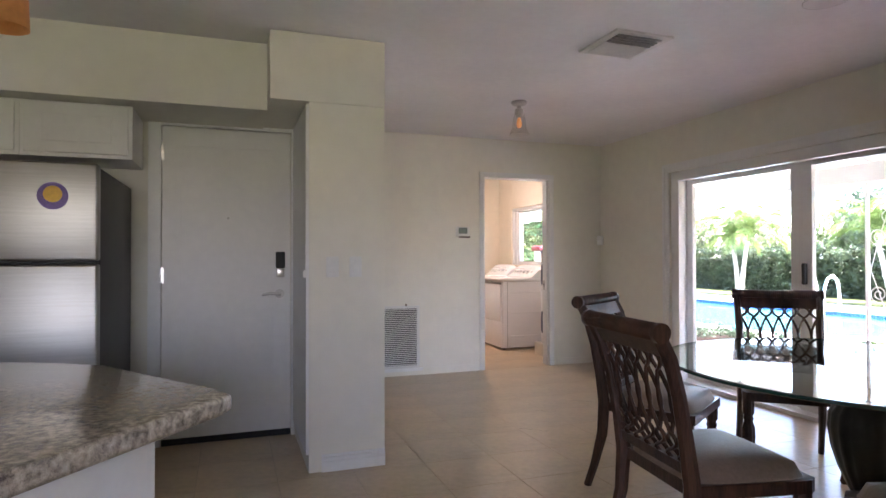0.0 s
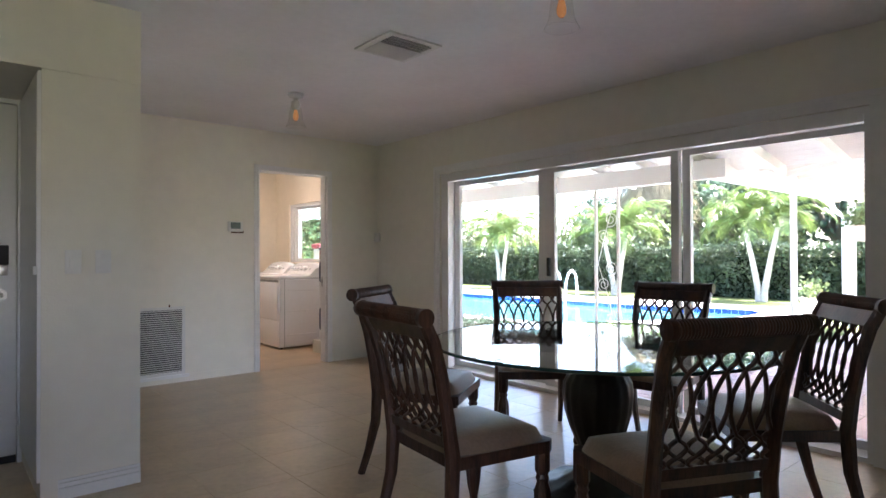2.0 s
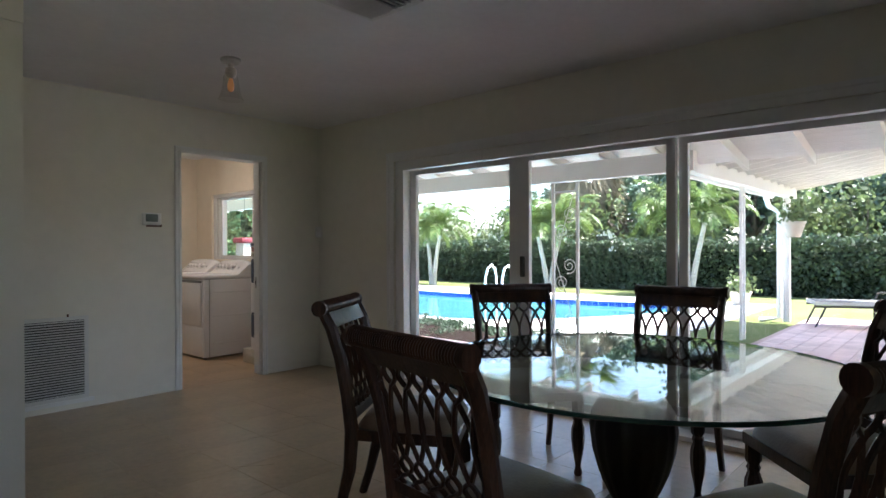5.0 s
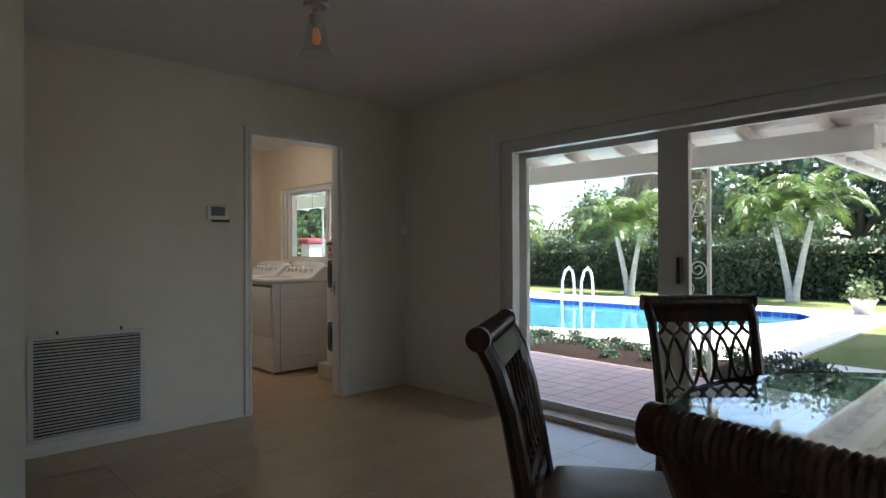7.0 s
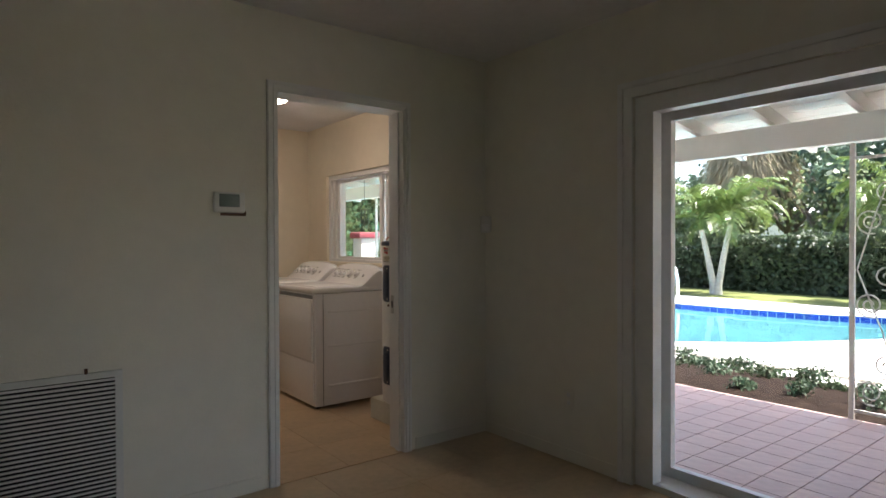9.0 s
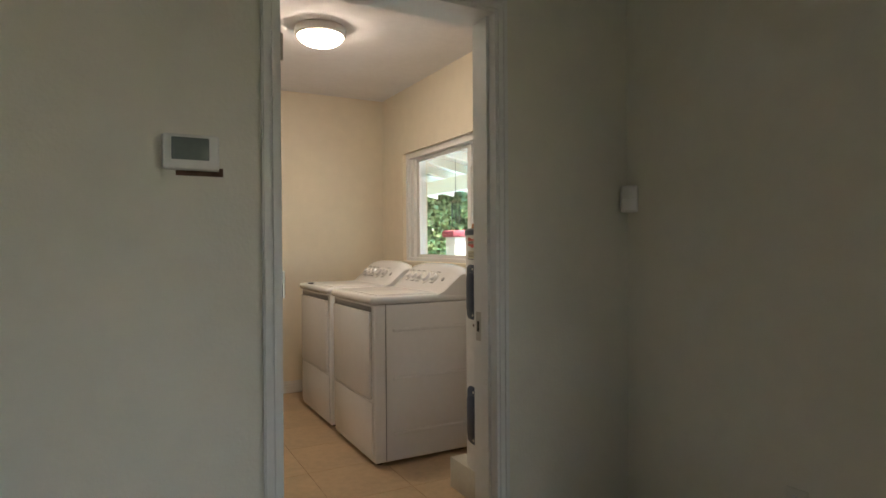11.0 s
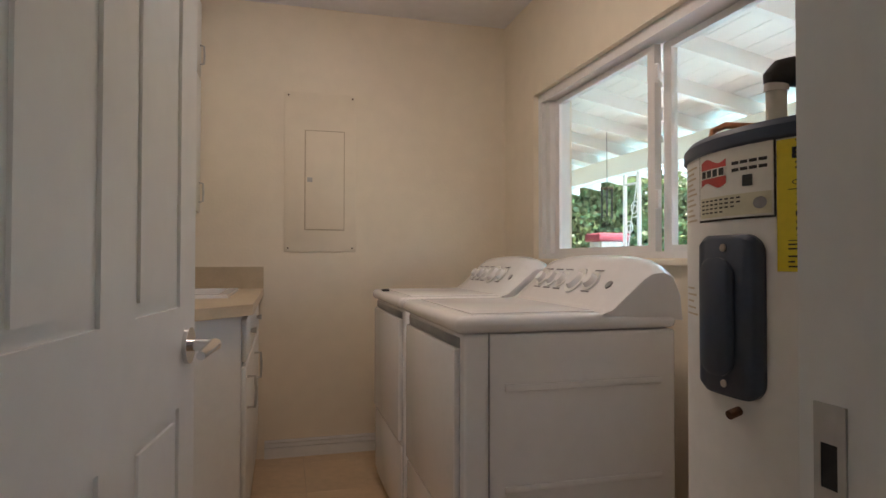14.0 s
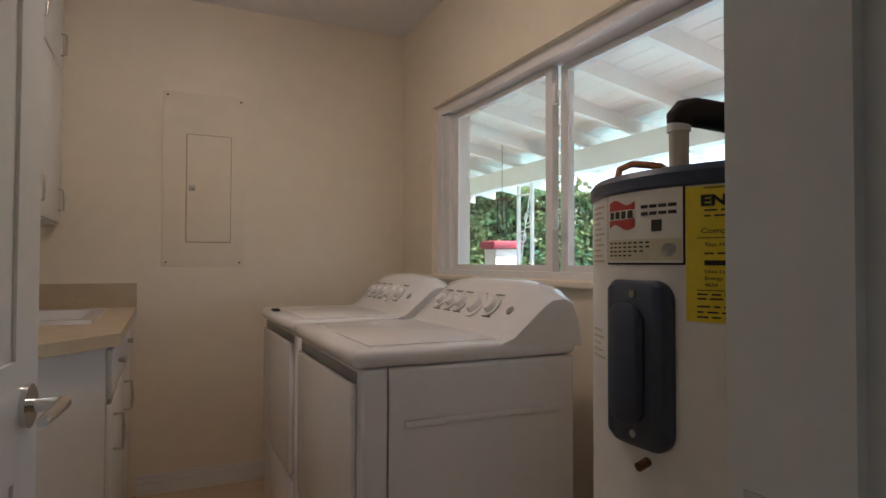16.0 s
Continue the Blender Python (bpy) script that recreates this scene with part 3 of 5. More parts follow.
# place under each seat and the turn of the chair
CHAIRS = [(2.762, 3.25, -147.5), (2.295, 2.43, -97.0), (3.655, 3.236, -220.3), (3.95, 2.58, -265.0), (3.51, 1.735, 41.5), (2.61, 1.725, -25.5)]
for i, (x, y, yaw) in enumerate(CHAIRS):
    if i == 0:
        chair.matrix_basis = pose(x, y, 0, 0, 0, yaw) @ Matrix.Diagonal((1.0, 1.0, 1.01, 1.0))
    else:
        copy_thing(chair, pose(x, y, 0, 0, 0, yaw))

# ---------- table ----------
table = root("dining_table", "round glass dining table on a black carved urn pedestal", "table", pose(TC[0], TC[1], 0))
part("tabletop", lathe(bmesh.new(), [(0.795, 0.744), (0.795, 0.757)], 96), TABLE_GLASS, table, "clear greenish round glass top", 30)
rim = lathe(bmesh.new(), [(0.796, 0.743), (0.803, 0.746), (0.803, 0.755), (0.796, 0.758)], 96, cap=False)
part("glass_edge", rim, EDGE, table, "dark green polished glass edge", 50)
ped = lathe(bmesh.new(), [(0.30, 0.0), (0.31, 0.03), (0.29, 0.06), (0.20, 0.085), (0.13, 0.12), (0.10, 0.17), (0.115, 0.20), (0.09, 0.23)], 48, ribs=12, depth=0.05)
part("base", ped, BLACK, table)
urn = lathe(bmesh.new(), [(0.085, 0.23), (0.105, 0.27), (0.135, 0.34), (0.158, 0.42), (0.168, 0.50), (0.162, 0.56), (0.135, 0.605), (0.105, 0.63)], 72, ribs=18, depth=0.04)
part("urn", urn, BLACK, table)
part("neck", lathe(bmesh.new(), [(0.105, 0.63), (0.13, 0.645), (0.13, 0.66), (0.10, 0.68), (0.15, 0.71), (0.20, 0.73), (0.20, 0.743)], 40), BLACK, table)


# ---------- laundry machines ----------
def knob(bm, x, y, z, r, n):
    """A dial standing on a sloping console whose normal is n."""
    n = Vector(n).normalized()
    p = Vector((x, y, z))
    tube(bm, [p, p + n * 0.006], r * 1.25, 20)
    tube(bm, [p + n * 0.006, p + n * 0.024], [r, r * 0.8], 20)
    return bm


def machine(name, label, m, washer):
    """Front towards -x, width along y; origin at the base of the near front corner."""
    W, D, H = 0.685, 0.63, 0.885
    r = root(name, label, "washing machine" if washer else "dryer", m)
    part("body", bbox(0.012, D, 0, W, 0.02, H - 0.018, 0.010, 3), ENAMEL, r)
    for x in (0.06, D - 0.06):
        for y in (0.06, W - 0.06):
            part("foot", tube(bmesh.new(), [(x, y, 0), (x, y, 0.022)], 0.018, 10), RUBBER, r)
    # rounded lid deck
    bm = bbox(-0.012, D + 0.005, -0.006, W + 0.006, H - 0.016, H + 0.03, 0.022, 5)
    part("top_deck", bm, ENAMEL, r)
    part("top_lid", bbox(0.045, D - 0.22, 0.05, W - 0.05, H + 0.02, H + 0.034, 0.0035, 3), ENAMEL, r)
    # console: a wedge with a rounded crest
    sec = [(D - 0.235, H + 0.028), (D - 0.20, H + 0.045), (D - 0.10, H + 0.165), (D - 0.075, H + 0.185), (D - 0.04, H + 0.190), (D - 0.01, H + 0.175), (D + 0.012, H + 0.10), (D + 0.02, H + 0.0)]
    bm, rings = bmesh.new(), []
    for k in range(13):
        v = -1 + k / 6
        drop = 1 - 0.18 * abs(v) ** 3 - (0.12 if abs(v) == 1 else 0)
        rings.append([bm.verts.new((x, W / 2 + v * (W / 2 + 0.004), H + 0.02 + (z - H - 0.02) * drop)) for x, z in sec])
    for a, b in zip(rings, rings[1:]):
        for i in range(len(sec) - 1):
            bm.faces.new((a[i], a[i + 1], b[i + 1], b[i]))
    bm.faces.new(rings[0])
    bm.faces.new(rings[-1][::-1])
    con = part("console", bm, ENAMEL, r, "", 50)
    nrm = (-0.12, 0, 0.10)
    for y, rr, big in ((0.20, 0.026, 0), (0.30, 0.036, 1), (0.395, 0.024, 0), (0.47, 0.024, 0), (0.55, 0.022, 0)):
        k = part("dial", knob(bmesh.new(), D - 0.147, y, H + 0.105, rr, nrm), ENAMEL, con, "white dial with silver ring")
        c = Vector((D - 0.147, y, H + 0.105)) + Vector(nrm).normalized() * 0.004
        part("dial_ring", tube(bmesh.new(), [c, c + Vector(nrm).normalized() * 0.004], rr * 1.35, 20), SMOKE, k)
        for dz in (-0.028, 0.034):
            q = Vector((D - 0.147 + dz * 0.83, y, H + 0.105 + dz)) + Vector(nrm).normalized() * 0.003
            part("print_bar", boxes((q.x - 0.003, q.x + 0.003, y - 0.022, y + 0.022, q.z - 0.002, q.z + 0.002)), GREYINK_SHADE, con)
    part("badge", tube(bmesh.new(), [(D - 0.147, 0.10, H + 0.10), (D - 0.151, 0.10, H + 0.104)], 0.014, 16), GREYINK_SHADE, con)
    # front: grey strip painted as the grip recess's shadow, and door panel
    part("grip_shade", bbox(0.008, 0.02, 0.04, W - 0.04, H - 0.056, H - 0.028, 0.003), GREYINK_SHADE, r, "grey strip painted as the shade of a hand-grip slot")
    part("front_panel", bbox(-0.006, 0.013, 0.035, W - 0.035, 0.36, H - 0.055, 0.008, 3), ENAMEL, r)
    part("kick_panel", bbox(0.002, 0.0125, 0.02, W - 0.02, 0.06, 0.345, 0.006, 2), ENAMEL, r)
    # pressed side panel: shallow ribs
    for y, o in ((-0.004, 0), (W, 0)):
        part("side_seam", boxes((0.075, 0.079, y + 0.0005, y + 0.0035, 0.03, H - 0.012)), GREYINK_SHADE, r)
        for z in (0.16, 0.46, 0.72):
            part("side_rib", bbox(0.12, D - 0.05, y - 0.002, y + 0.005, z, z + 0.018, 0.002), ENAMEL, r)
    if washer:
        part("lid_catch", bbox(0.0, 0.03, W - 0.25, W - 0.2, H + 0.03, H + 0.040, 0.003), INK, r)
    return r


machine("dryer", "white enamel front-panel dryer with dial console", pose(3.90, 7.557, 0), False)
machine("washing_machine", "white enamel top-loading washer with dial console", pose(3.905, 8.34, 0), True)

# ---------- water heater ----------
HX, HY = 4.417, 6.892
heater = root("water_heater", "white cylindrical electric water heater with navy access panels", "water heater", pose(HX, HY, 0.0))
part("stand", bbox(-0.27, 0.27, -0.27, 0.27, 0.0, 0.15, 0.008), PVC, heater, "cream painted platform")
part("tank", lathe(bmesh.new(), [(0.270, 0.15), (0.284, 0.16), (0.284, 1.236)], 64), HEATER, heater)
part("top_cap", lathe(bmesh.new(), [(0.2855, 1.231), (0.289, 1.235), (0.289, 1.252), (0.281, 1.262), (0.20, 1.268), (0.0, 1.270)], 64, cap=False), NAVY, heater, "navy blue top cap")


def curved(r0, r1, a0, a1, z0, z1, nseg=16, rz=0.0):
    """A sheet bent round the tank between two angles in degrees."""
    bm = bmesh.new()
    cols = []
    for i in range(nseg + 1):
        a = radians(a0 + (a1 - a0) * i / nseg)
        cols.append([bm.verts.new((r * math.cos(a), r * math.sin(a), z)) for r, z in ((r0, z0), (r1, z0), (r1, z1), (r0, z1))])
    for p, q in zip(cols, cols[1:]):
        for k in range(4):
            bm.faces.new((p[k], p[(k + 1) % 4], q[(k + 1) % 4], q[k]))
    bm.faces.new(cols[0][::-1])
    bm.faces.new(cols[-1])
    return bm


def round_panel(r0, r1, a0, a1, z0, z1, c=0.03, nseg=22):
    """A bent panel with rounded corners."""
    bm, cols = bmesh.new(), []
    half = radians(a1 - a0) / 2 * r0
    for i in range(nseg + 1):
        u = -math.cos(math.pi * i / nseg)
        a = radians((a0 + a1) / 2) + u * half / r0
        d = max(0.0, abs(u) * half - (half - c))
        e = c - math.sqrt(max(0.0, c * c - d * d))
        lift = (r1 - r0) * (0.55 + 0.45 * min(1.0, (1 - abs(u)) * 6))
        cols.append([bm.verts.new((r * math.cos(a), r * math.sin(a), z)) for r, z in ((r0, z0 + e), (r0 + lift * 0.6, z0 + e), (r0 + lift, z0 + e + 0.008), (r0 + lift, z1 - e - 0.008), (r0 + lift * 0.6, z1 - e), (r0, z1 - e))])
    for p, q in zip(cols, cols[1:]):
        for k in range(5):
            bm.faces.new((p[k], p[k + 1], q[k + 1], q[k]))
    bm.faces.new(cols[0][::-1])
    bm.faces.new(cols[-1])
    return bm


R0 = 0.284
AC = 184.0   # middle of the access panels
for z0, z1 in ((0.851, 1.098), (0.288, 0.545)):
    pnl = part("access_panel", round_panel(R0, R0 + 0.014, AC - 17, AC + 9.5, z0, z1), NAVY, heater, "navy plastic access panel")
    part("panel_bulge", round_panel(R0 + 0.013, R0 + 0.023, AC - 13, AC + 1, z0 + 0.03, z1 - 0.035, 0.03), NAVY, pnl)
    for z in (z0 + 0.02, z1 - 0.02):
        a = radians(AC - 3)
        part("screw", tube(bmesh.new(), [((R0 + 0.010) * math.cos(a), (R0 + 0.010) * math.sin(a), z), ((R0 + 0.016) * math.cos(a), (R0 + 0.016) * math.sin(a), z)], 0.006, 10), NICKEL, pnl)
lab = part("maker_label", curved(R0 + 0.0005, R0 + 0.0015, AC - 19, AC + 12, 1.146, 1.28), PAPER, heater, "white maker label with red emblem")
part("label_border", curved(R0 + 0.0001, R0 + 0.0008, AC - 19.6, AC + 12.6, 1.142, 1.284), INK, lab)
part("label_data", curved(R0 + 0.0016, R0 + 0.0020, AC - 18, AC + 11.5, 1.15, 1.19), CREAMP, lab)
em = bmesh.new()
cols = []
for q in range(21):
    a = radians(AC - 17.5 + 13.0 * q / 20)
    wv = 0.006 * math.sin(2 * math.pi * q / 20)
    cols.append([em.verts.new((r * math.cos(a), r * math.sin(a), z + wv)) for r, z in ((R0 + 0.0016, 1.214), (R0 + 0.0022, 1.214), (R0 + 0.0022, 1.262), (R0 + 0.0016, 1.262))])
for p, q in zip(cols, cols[1:]):
    for k in range(4):
        em.faces.new((p[k], p[(k + 1) % 4], q[(k + 1) % 4], q[k]))
part("emblem", em, RED, lab, "red wavy emblem")
part("emblem_band", curved(R0 + 0.0022, R0 + 0.0026, AC - 17.8, AC - 4.2, 1.229, 1.247), PAPER, lab)
for k in range(4):
    part("emblem_mark", curved(R0 + 0.0026, R0 + 0.0030, AC - 16.8 + k * 3.1, AC - 14.6 + k * 3.1, 1.231, 1.245, 3), INK, lab)
for z in (1.246, 1.233):
    for w0 in range(4):
        part("print_bar", curved(R0 + 0.0016, R0 + 0.0021, AC - 2 + w0 * 3.2, AC + 0.6 + w0 * 3.2, z, z + 0.006, 3), INK, lab)
for z, n in ((1.182, 8), (1.174, 8), (1.166, 7), (1.158, 5)):
    for w0 in range(n):
        part("print_bar", curved(R0 + 0.0021, R0 + 0.0025, AC - 17 + w0 * 2.4, AC - 15.6 + w0 * 2.4, z, z + 0.003, 2), INK, lab)
part("seal", lathe(bmesh.new(), [(0.0, 0.0), (0.009, 0.0), (0.011, 0.0004)], 16, cap=False), GREYINK_SHADE, lab).matrix_basis = pose((R0 + 0.0024) * math.cos(radians(AC + 8)), (R0 + 0.0024) * math.sin(radians(AC + 8)), 1.17, 0, 90, AC + 8)
part("emblem_small", curved(R0 + 0.0016, R0 + 0.0021, AC + 2, AC + 5.5, 1.203, 1.224, 4), INK, lab)
guide = part("energy_label", curved(R0 + 0.0006, R0 + 0.0016, AC + 12.9, AC + 50, 1.035, 1.282), YELLOW, heater, "yellow energy guide label")
for k, (z, h, a0, a1) in enumerate(((1.277, 0.002, 18, 40), (1.236, 0.003, 18, 40), (1.226, 0.003, 18, 34), (1.187, 0.0015, 16, 49), (1.158, 0.003, 18, 30), (1.138, 0.009, 18, 48), (1.092, 0.0015, 16, 49), (1.084, 0.003, 16, 46), (1.076, 0.003, 16, 44), (1.062, 0.003, 16, 48), (1.052, 0.003, 16, 46), (1.043, 0.003, 16, 49))):
    a, j = a0, 0
    while a < a1 - 1:
        w = (2.4, 3.4, 1.7, 2.9)[(j + k) % 4]
        part("print_bar", curved(R0 + 0.0017, R0 + 0.0021, AC + a, AC + min(a + w, a1), z, z + h, 3), INK, guide)
        a += w + (0.9 if h < 0.008 and h > 0.002 else 0.0)
        j += 1
for k in range(16):
    z = 1.215 - k * 0.009 if k < 11 else 1.13 - k * 0.011
    part("side_print", curved(R0 + 0.0006, R0 + 0.001, AC - 34, AC - 22 - (k * 3 % 5), z, z + 0.003, 4), LAMINATE, heater)
part("drain_stud", tube(bmesh.new(), [(R0 * math.cos(radians(AC)), R0 * math.sin(radians(AC)), 0.832), ((R0 + 0.02) * math.cos(radians(AC)), (R0 + 0.02) * math.sin(radians(AC)), 0.827)], 0.007, 10), BROWN, heater)


def lettering(name, body, size, material, parent, angle, z, radius, bold=0.0):
    """Built-in-font letters wrapped round the tank, reading from smaller to larger angle."""
    cu = bpy.data.curves.new(name, "FONT")
    cu.body, cu.size, cu.offset, cu.extrude, cu.resolution_u = body, size, bold, 0.0003, 2
    tmp = bpy.data.objects.new(name, cu)
    me = bpy.data.meshes.new_from_object(tmp)
    bpy.data.objects.remove(tmp)
    for v in me.vertices:
        a = radians(angle) + v.co.x / radius
        v.co = Vector((radius * math.cos(a) + v.co.z * math.cos(a), radius * math.sin(a) + v.co.z * math.sin(a), z + v.co.y))
    me.materials.append(material)
    ob = new(name, me)
    ob.parent = parent
    return ob


lab.scale, lab.location = (1, 1, 0.806), (0, 0, 0.2003)
guide.scale, guide.location = (1, 1, 0.753), (0, 0, 0.2637)
lettering("lettering", "ENERGYGUIDE", 0.027, INK, guide, AC + 17, 1.246, R0 + 0.0022, 0.0012)
for body, size, a, z in (("Compare the Energy", 0.0135, 17, 1.196), ("This Model", 0.0095, 18, 1.172), ("Uses Least", 0.0085, 18, 1.124), ("Energy", 0.0085, 18, 1.112), ("4624", 0.0085, 18, 1.100)):
    lettering("lettering", body, size, INK, guide, AC + a, z, R0 + 0.0022)
# plumbing on top
part("inlet_pipe", tube(bmesh.new(), [(-0.128, 0.064, 1.262), (-0.128, 0.064, 1.366)], 0.0165, 18), PVC, heater, "cream plastic pipe")
part("pipe_collar", tube(bmesh.new(), [(-0.128, 0.064, 1.350), (-0.128, 0.064, 1.364)], 0.0195, 18), SMOKE, heater)
part("insulated_pipe", tube(bmesh.new(), [(-0.128, 0.064, 1.362), (-0.127, 0.063, 1.372), (-0.120, 0.060, 1.381), (-0.105, 0.053, 1.384), (-0.085, 0.042, 1.380), (0.12, -0.06, 1.336)], [0.020, 0.024, 0.0255, 0.0255, 0.025, 0.025], 20), FOAM, heater, "black foam-wrapped pipe")
part("outlet_pipe", tube(bmesh.new(), [(0.03, -0.015, 1.262), (0.03, -0.015, 1.345)], 0.017, 16), NAVY, heater)
part("copper_loop", tube(bmesh.new(), [(-0.235, 0.10, 1.255), (-0.232, 0.095, 1.282), (-0.215, 0.085, 1.291), (-0.165, 0.07, 1.289), (-0.13, 0.064, 1.272)], 0.006, 10), COPPER, heater, "bent copper tube")
can = root("spray_can", "navy spray can with an orange band on the heater", "spray can", pose(HX + 0.12, HY - 0.1, 1.268))
part("body", lathe(bmesh.new(), [(0.03, 0.0), (0.033, 0.004), (0.033, 0.19), (0.026, 0.205)], 24), NAVY, can)
part("band", lathe(bmesh.new(), [(0.0335, 0.10), (0.0335, 0.13)], 24, cap=False), AMBERG, can, "orange printed band")
part("cap", lathe(bmesh.new(), [(0.026, 0.205), (0.026, 0.24), (0.02, 0.245)], 20), REDC, can)

# ---------- laundry counter, cabinets, sink ----------
base = root("base_cabinet", "white laundry base cabinet with drawer and door", "cabinet", pose(0, 0, 0))
part("body", prism(bmesh.new(), [(2.80, 8.02), (3.12, 8.02), (3.33, 8.27), (3.33, 9.42), (2.80, 9.42)], 0.08, 0.865), CAB, base)
part("plinth", boxes((2.80, 3.27, 8.06, 9.42, 0.0, 0.08)), CAB, base)
for y0, y1 in ((8.30, 8.84), (8.86, 9.40)):
    part("drawer_front", bbox(3.33, 3.348, y0, y1, 0.70, 0.85, 0.004), CAB, base)
    d = part("door", bbox(3.33, 3.348, y0, y1, 0.10, 0.685, 0.004), CAB, base)
    part("handle", tube(bmesh.new(), [(3.348, y0 + 0.06, 0.53), (3.375, y0 + 0.06, 0.53), (3.378, y0 + 0.06, 0.57), (3.378, y0 + 0.06, 0.60), (3.375, y0 + 0.06, 0.64), (3.348, y0 + 0.06, 0.64)], 0.005, 8), NICKEL, d, "bent steel wire handle")
    part("knob", tube(bmesh.new(), [(3.348, y1 - 0.27, 0.78), (3.37, y1 - 0.27, 0.78)], [0.007, 0.013], 12), NICKEL, base)
top = root("worktop", "beige laminate worktop with backsplash and cut corner", "worktop", pose(0, 0, 0))
part("slab", prism(bmesh.new(), [(2.785, 7.98), (3.12, 7.98), (3.37, 8.26), (3.37, 8.62), (2.785, 8.62)], 0.868, 0.905), LAMINATE, top)
part("slab", boxes((3.24, 3.37, 8.62, 9.425, 0.868, 0.905), (2.785, 2.86, 8.62, 9.425, 0.868, 0.905), (2.86, 3.24, 9.14, 9.425, 0.868, 0.905)), LAMINATE, top)
part("backsplash", boxes((2.785, 3.37, 9.405, 9.425, 0.905, 1.02), (2.785, 2.805, 7.98, 9.405, 0.905, 1.02)), LAMINATE, top)
sink = root("sink", "white drop-in laundry sink set in the worktop", "sink", pose(0, 0, 0))
part("rim", boxes((2.84, 3.26, 8.60, 8.64, 0.9055, 0.92), (2.84, 3.26, 9.12, 9.16, 0.9055, 0.92), (2.84, 2.88, 8.64, 9.12, 0.9055, 0.92), (3.22, 3.26, 8.64, 9.12, 0.9055, 0.92)), ENAMEL, sink)
part("bowl", boxes((2.865, 2.88, 8.625, 9.135, 0.80, 0.906), (3.22, 3.235, 8.625, 9.135, 0.80, 0.906), (2.88, 3.22, 8.625, 8.64, 0.80, 0.906), (2.88, 3.22, 9.12, 9.135, 0.80, 0.906), (2.88, 3.22, 8.64, 9.12, 0.80, 0.812)), ENAMEL, sink)
tap = part("tap", tube(bmesh.new(), [(2.845, 8.88, 0.906), (2.845, 8.88, 1.06), (2.87, 8.88, 1.10), (2.93, 8.88, 1.09), (2.95, 8.88, 1.05)], 0.011, 12), CHROME, None)
tagged(tap, "chrome tap standing behind the laundry sink", "tap")
for y0, y1 in ((7.95, 8.44), (8.45, 8.93), (8.94, 9.42)):
    upper = root("wall_cabinet", "white laundry wall cabinet with wire handles", "cabinet", pose(0, 0, 0), "cabinets over the laundry sink")
    part("body", boxes((2.785, 3.035, y0, y1, 1.29, 2.40)), CAB, upper)
    for z0, z1 in ((1.30, 1.99), (2.005, 2.39)):
        d = part("door", bbox(3.035, 3.052, y0 + 0.005, y1 - 0.005, z0, z1, 0.004), CAB, upper)
        part("handle", tube(bmesh.new(), [(3.052, y1 - 0.06, z0 + 0.05), (3.072, y1 - 0.06, z0 + 0.055), (3.074, y1 - 0.06, z0 + 0.10), (3.072, y1 - 0.06, z0 + 0.145), (3.052, y1 - 0.06, z0 + 0.15)], 0.005, 8), NICKEL, d, "bent steel wire handle")

# ---------- electric panel on the end wall ----------
ep = root("electric_panel", "cream-painted flush electric panel cover with small latch", "electric panel", pose(0, LY1, 0))
part("cover", bbox(3.473, 3.858, -0.006, 0.0, 1.10, 1.97, 0.002), LWALL, ep)
# thin strips in a darker beige draw the shadow line round the door
part("gap_shade", boxes((3.579, 3.585, -0.0066, -0.0055, 1.22, 1.765), (3.791, 3.795, -0.0066, -0.0055, 1.22, 1.765), (3.579, 3.795, -0.0066, -0.0055, 1.761, 1.765), (3.579, 3.795, -0.0066, -0.0055, 1.218, 1.224)), LAMINATE, ep)
pd = part("door", bbox(3.586, 3.790, -0.012, -0.006, 1.226, 1.759, 0.002), LWALL, ep)
part("latch", bbox(3.593, 3.621, -0.017, -0.012, 1.48, 1.505, 0.002), NICKEL, pd)
for x, z in ((3.493, 1.12), (3.838, 1.12), (3.493, 1.95), (3.838, 1.95)):
    part("screw", tube(bmesh.new(), [(x, -0.006, z), (x, -0.009, z)], 0.005, 8), BROWN, ep)

# ---------- laundry ceiling light ----------
cl = root("ceiling_light", "lit frosted dome ceiling light with nickel ring", "ceiling light", pose(3.75, 7.95, 0))
part("ring", lathe(bmesh.new(), [(0.1175, 2.437), (0.1436, 2.437), (0.1479, 2.42), (0.1436, 2.395), (0.1305, 2.388)], 48, cap=False), NICKEL, cl)
part("diffuser", lathe(bmesh.new(), [(0.1305, 2.392), (0.1218, 2.372), (0.0957, 2.352), (0.0522, 2.340), (0, 2.337)], 48, cap=False), LIT, cl, "glowing frosted glass dome")


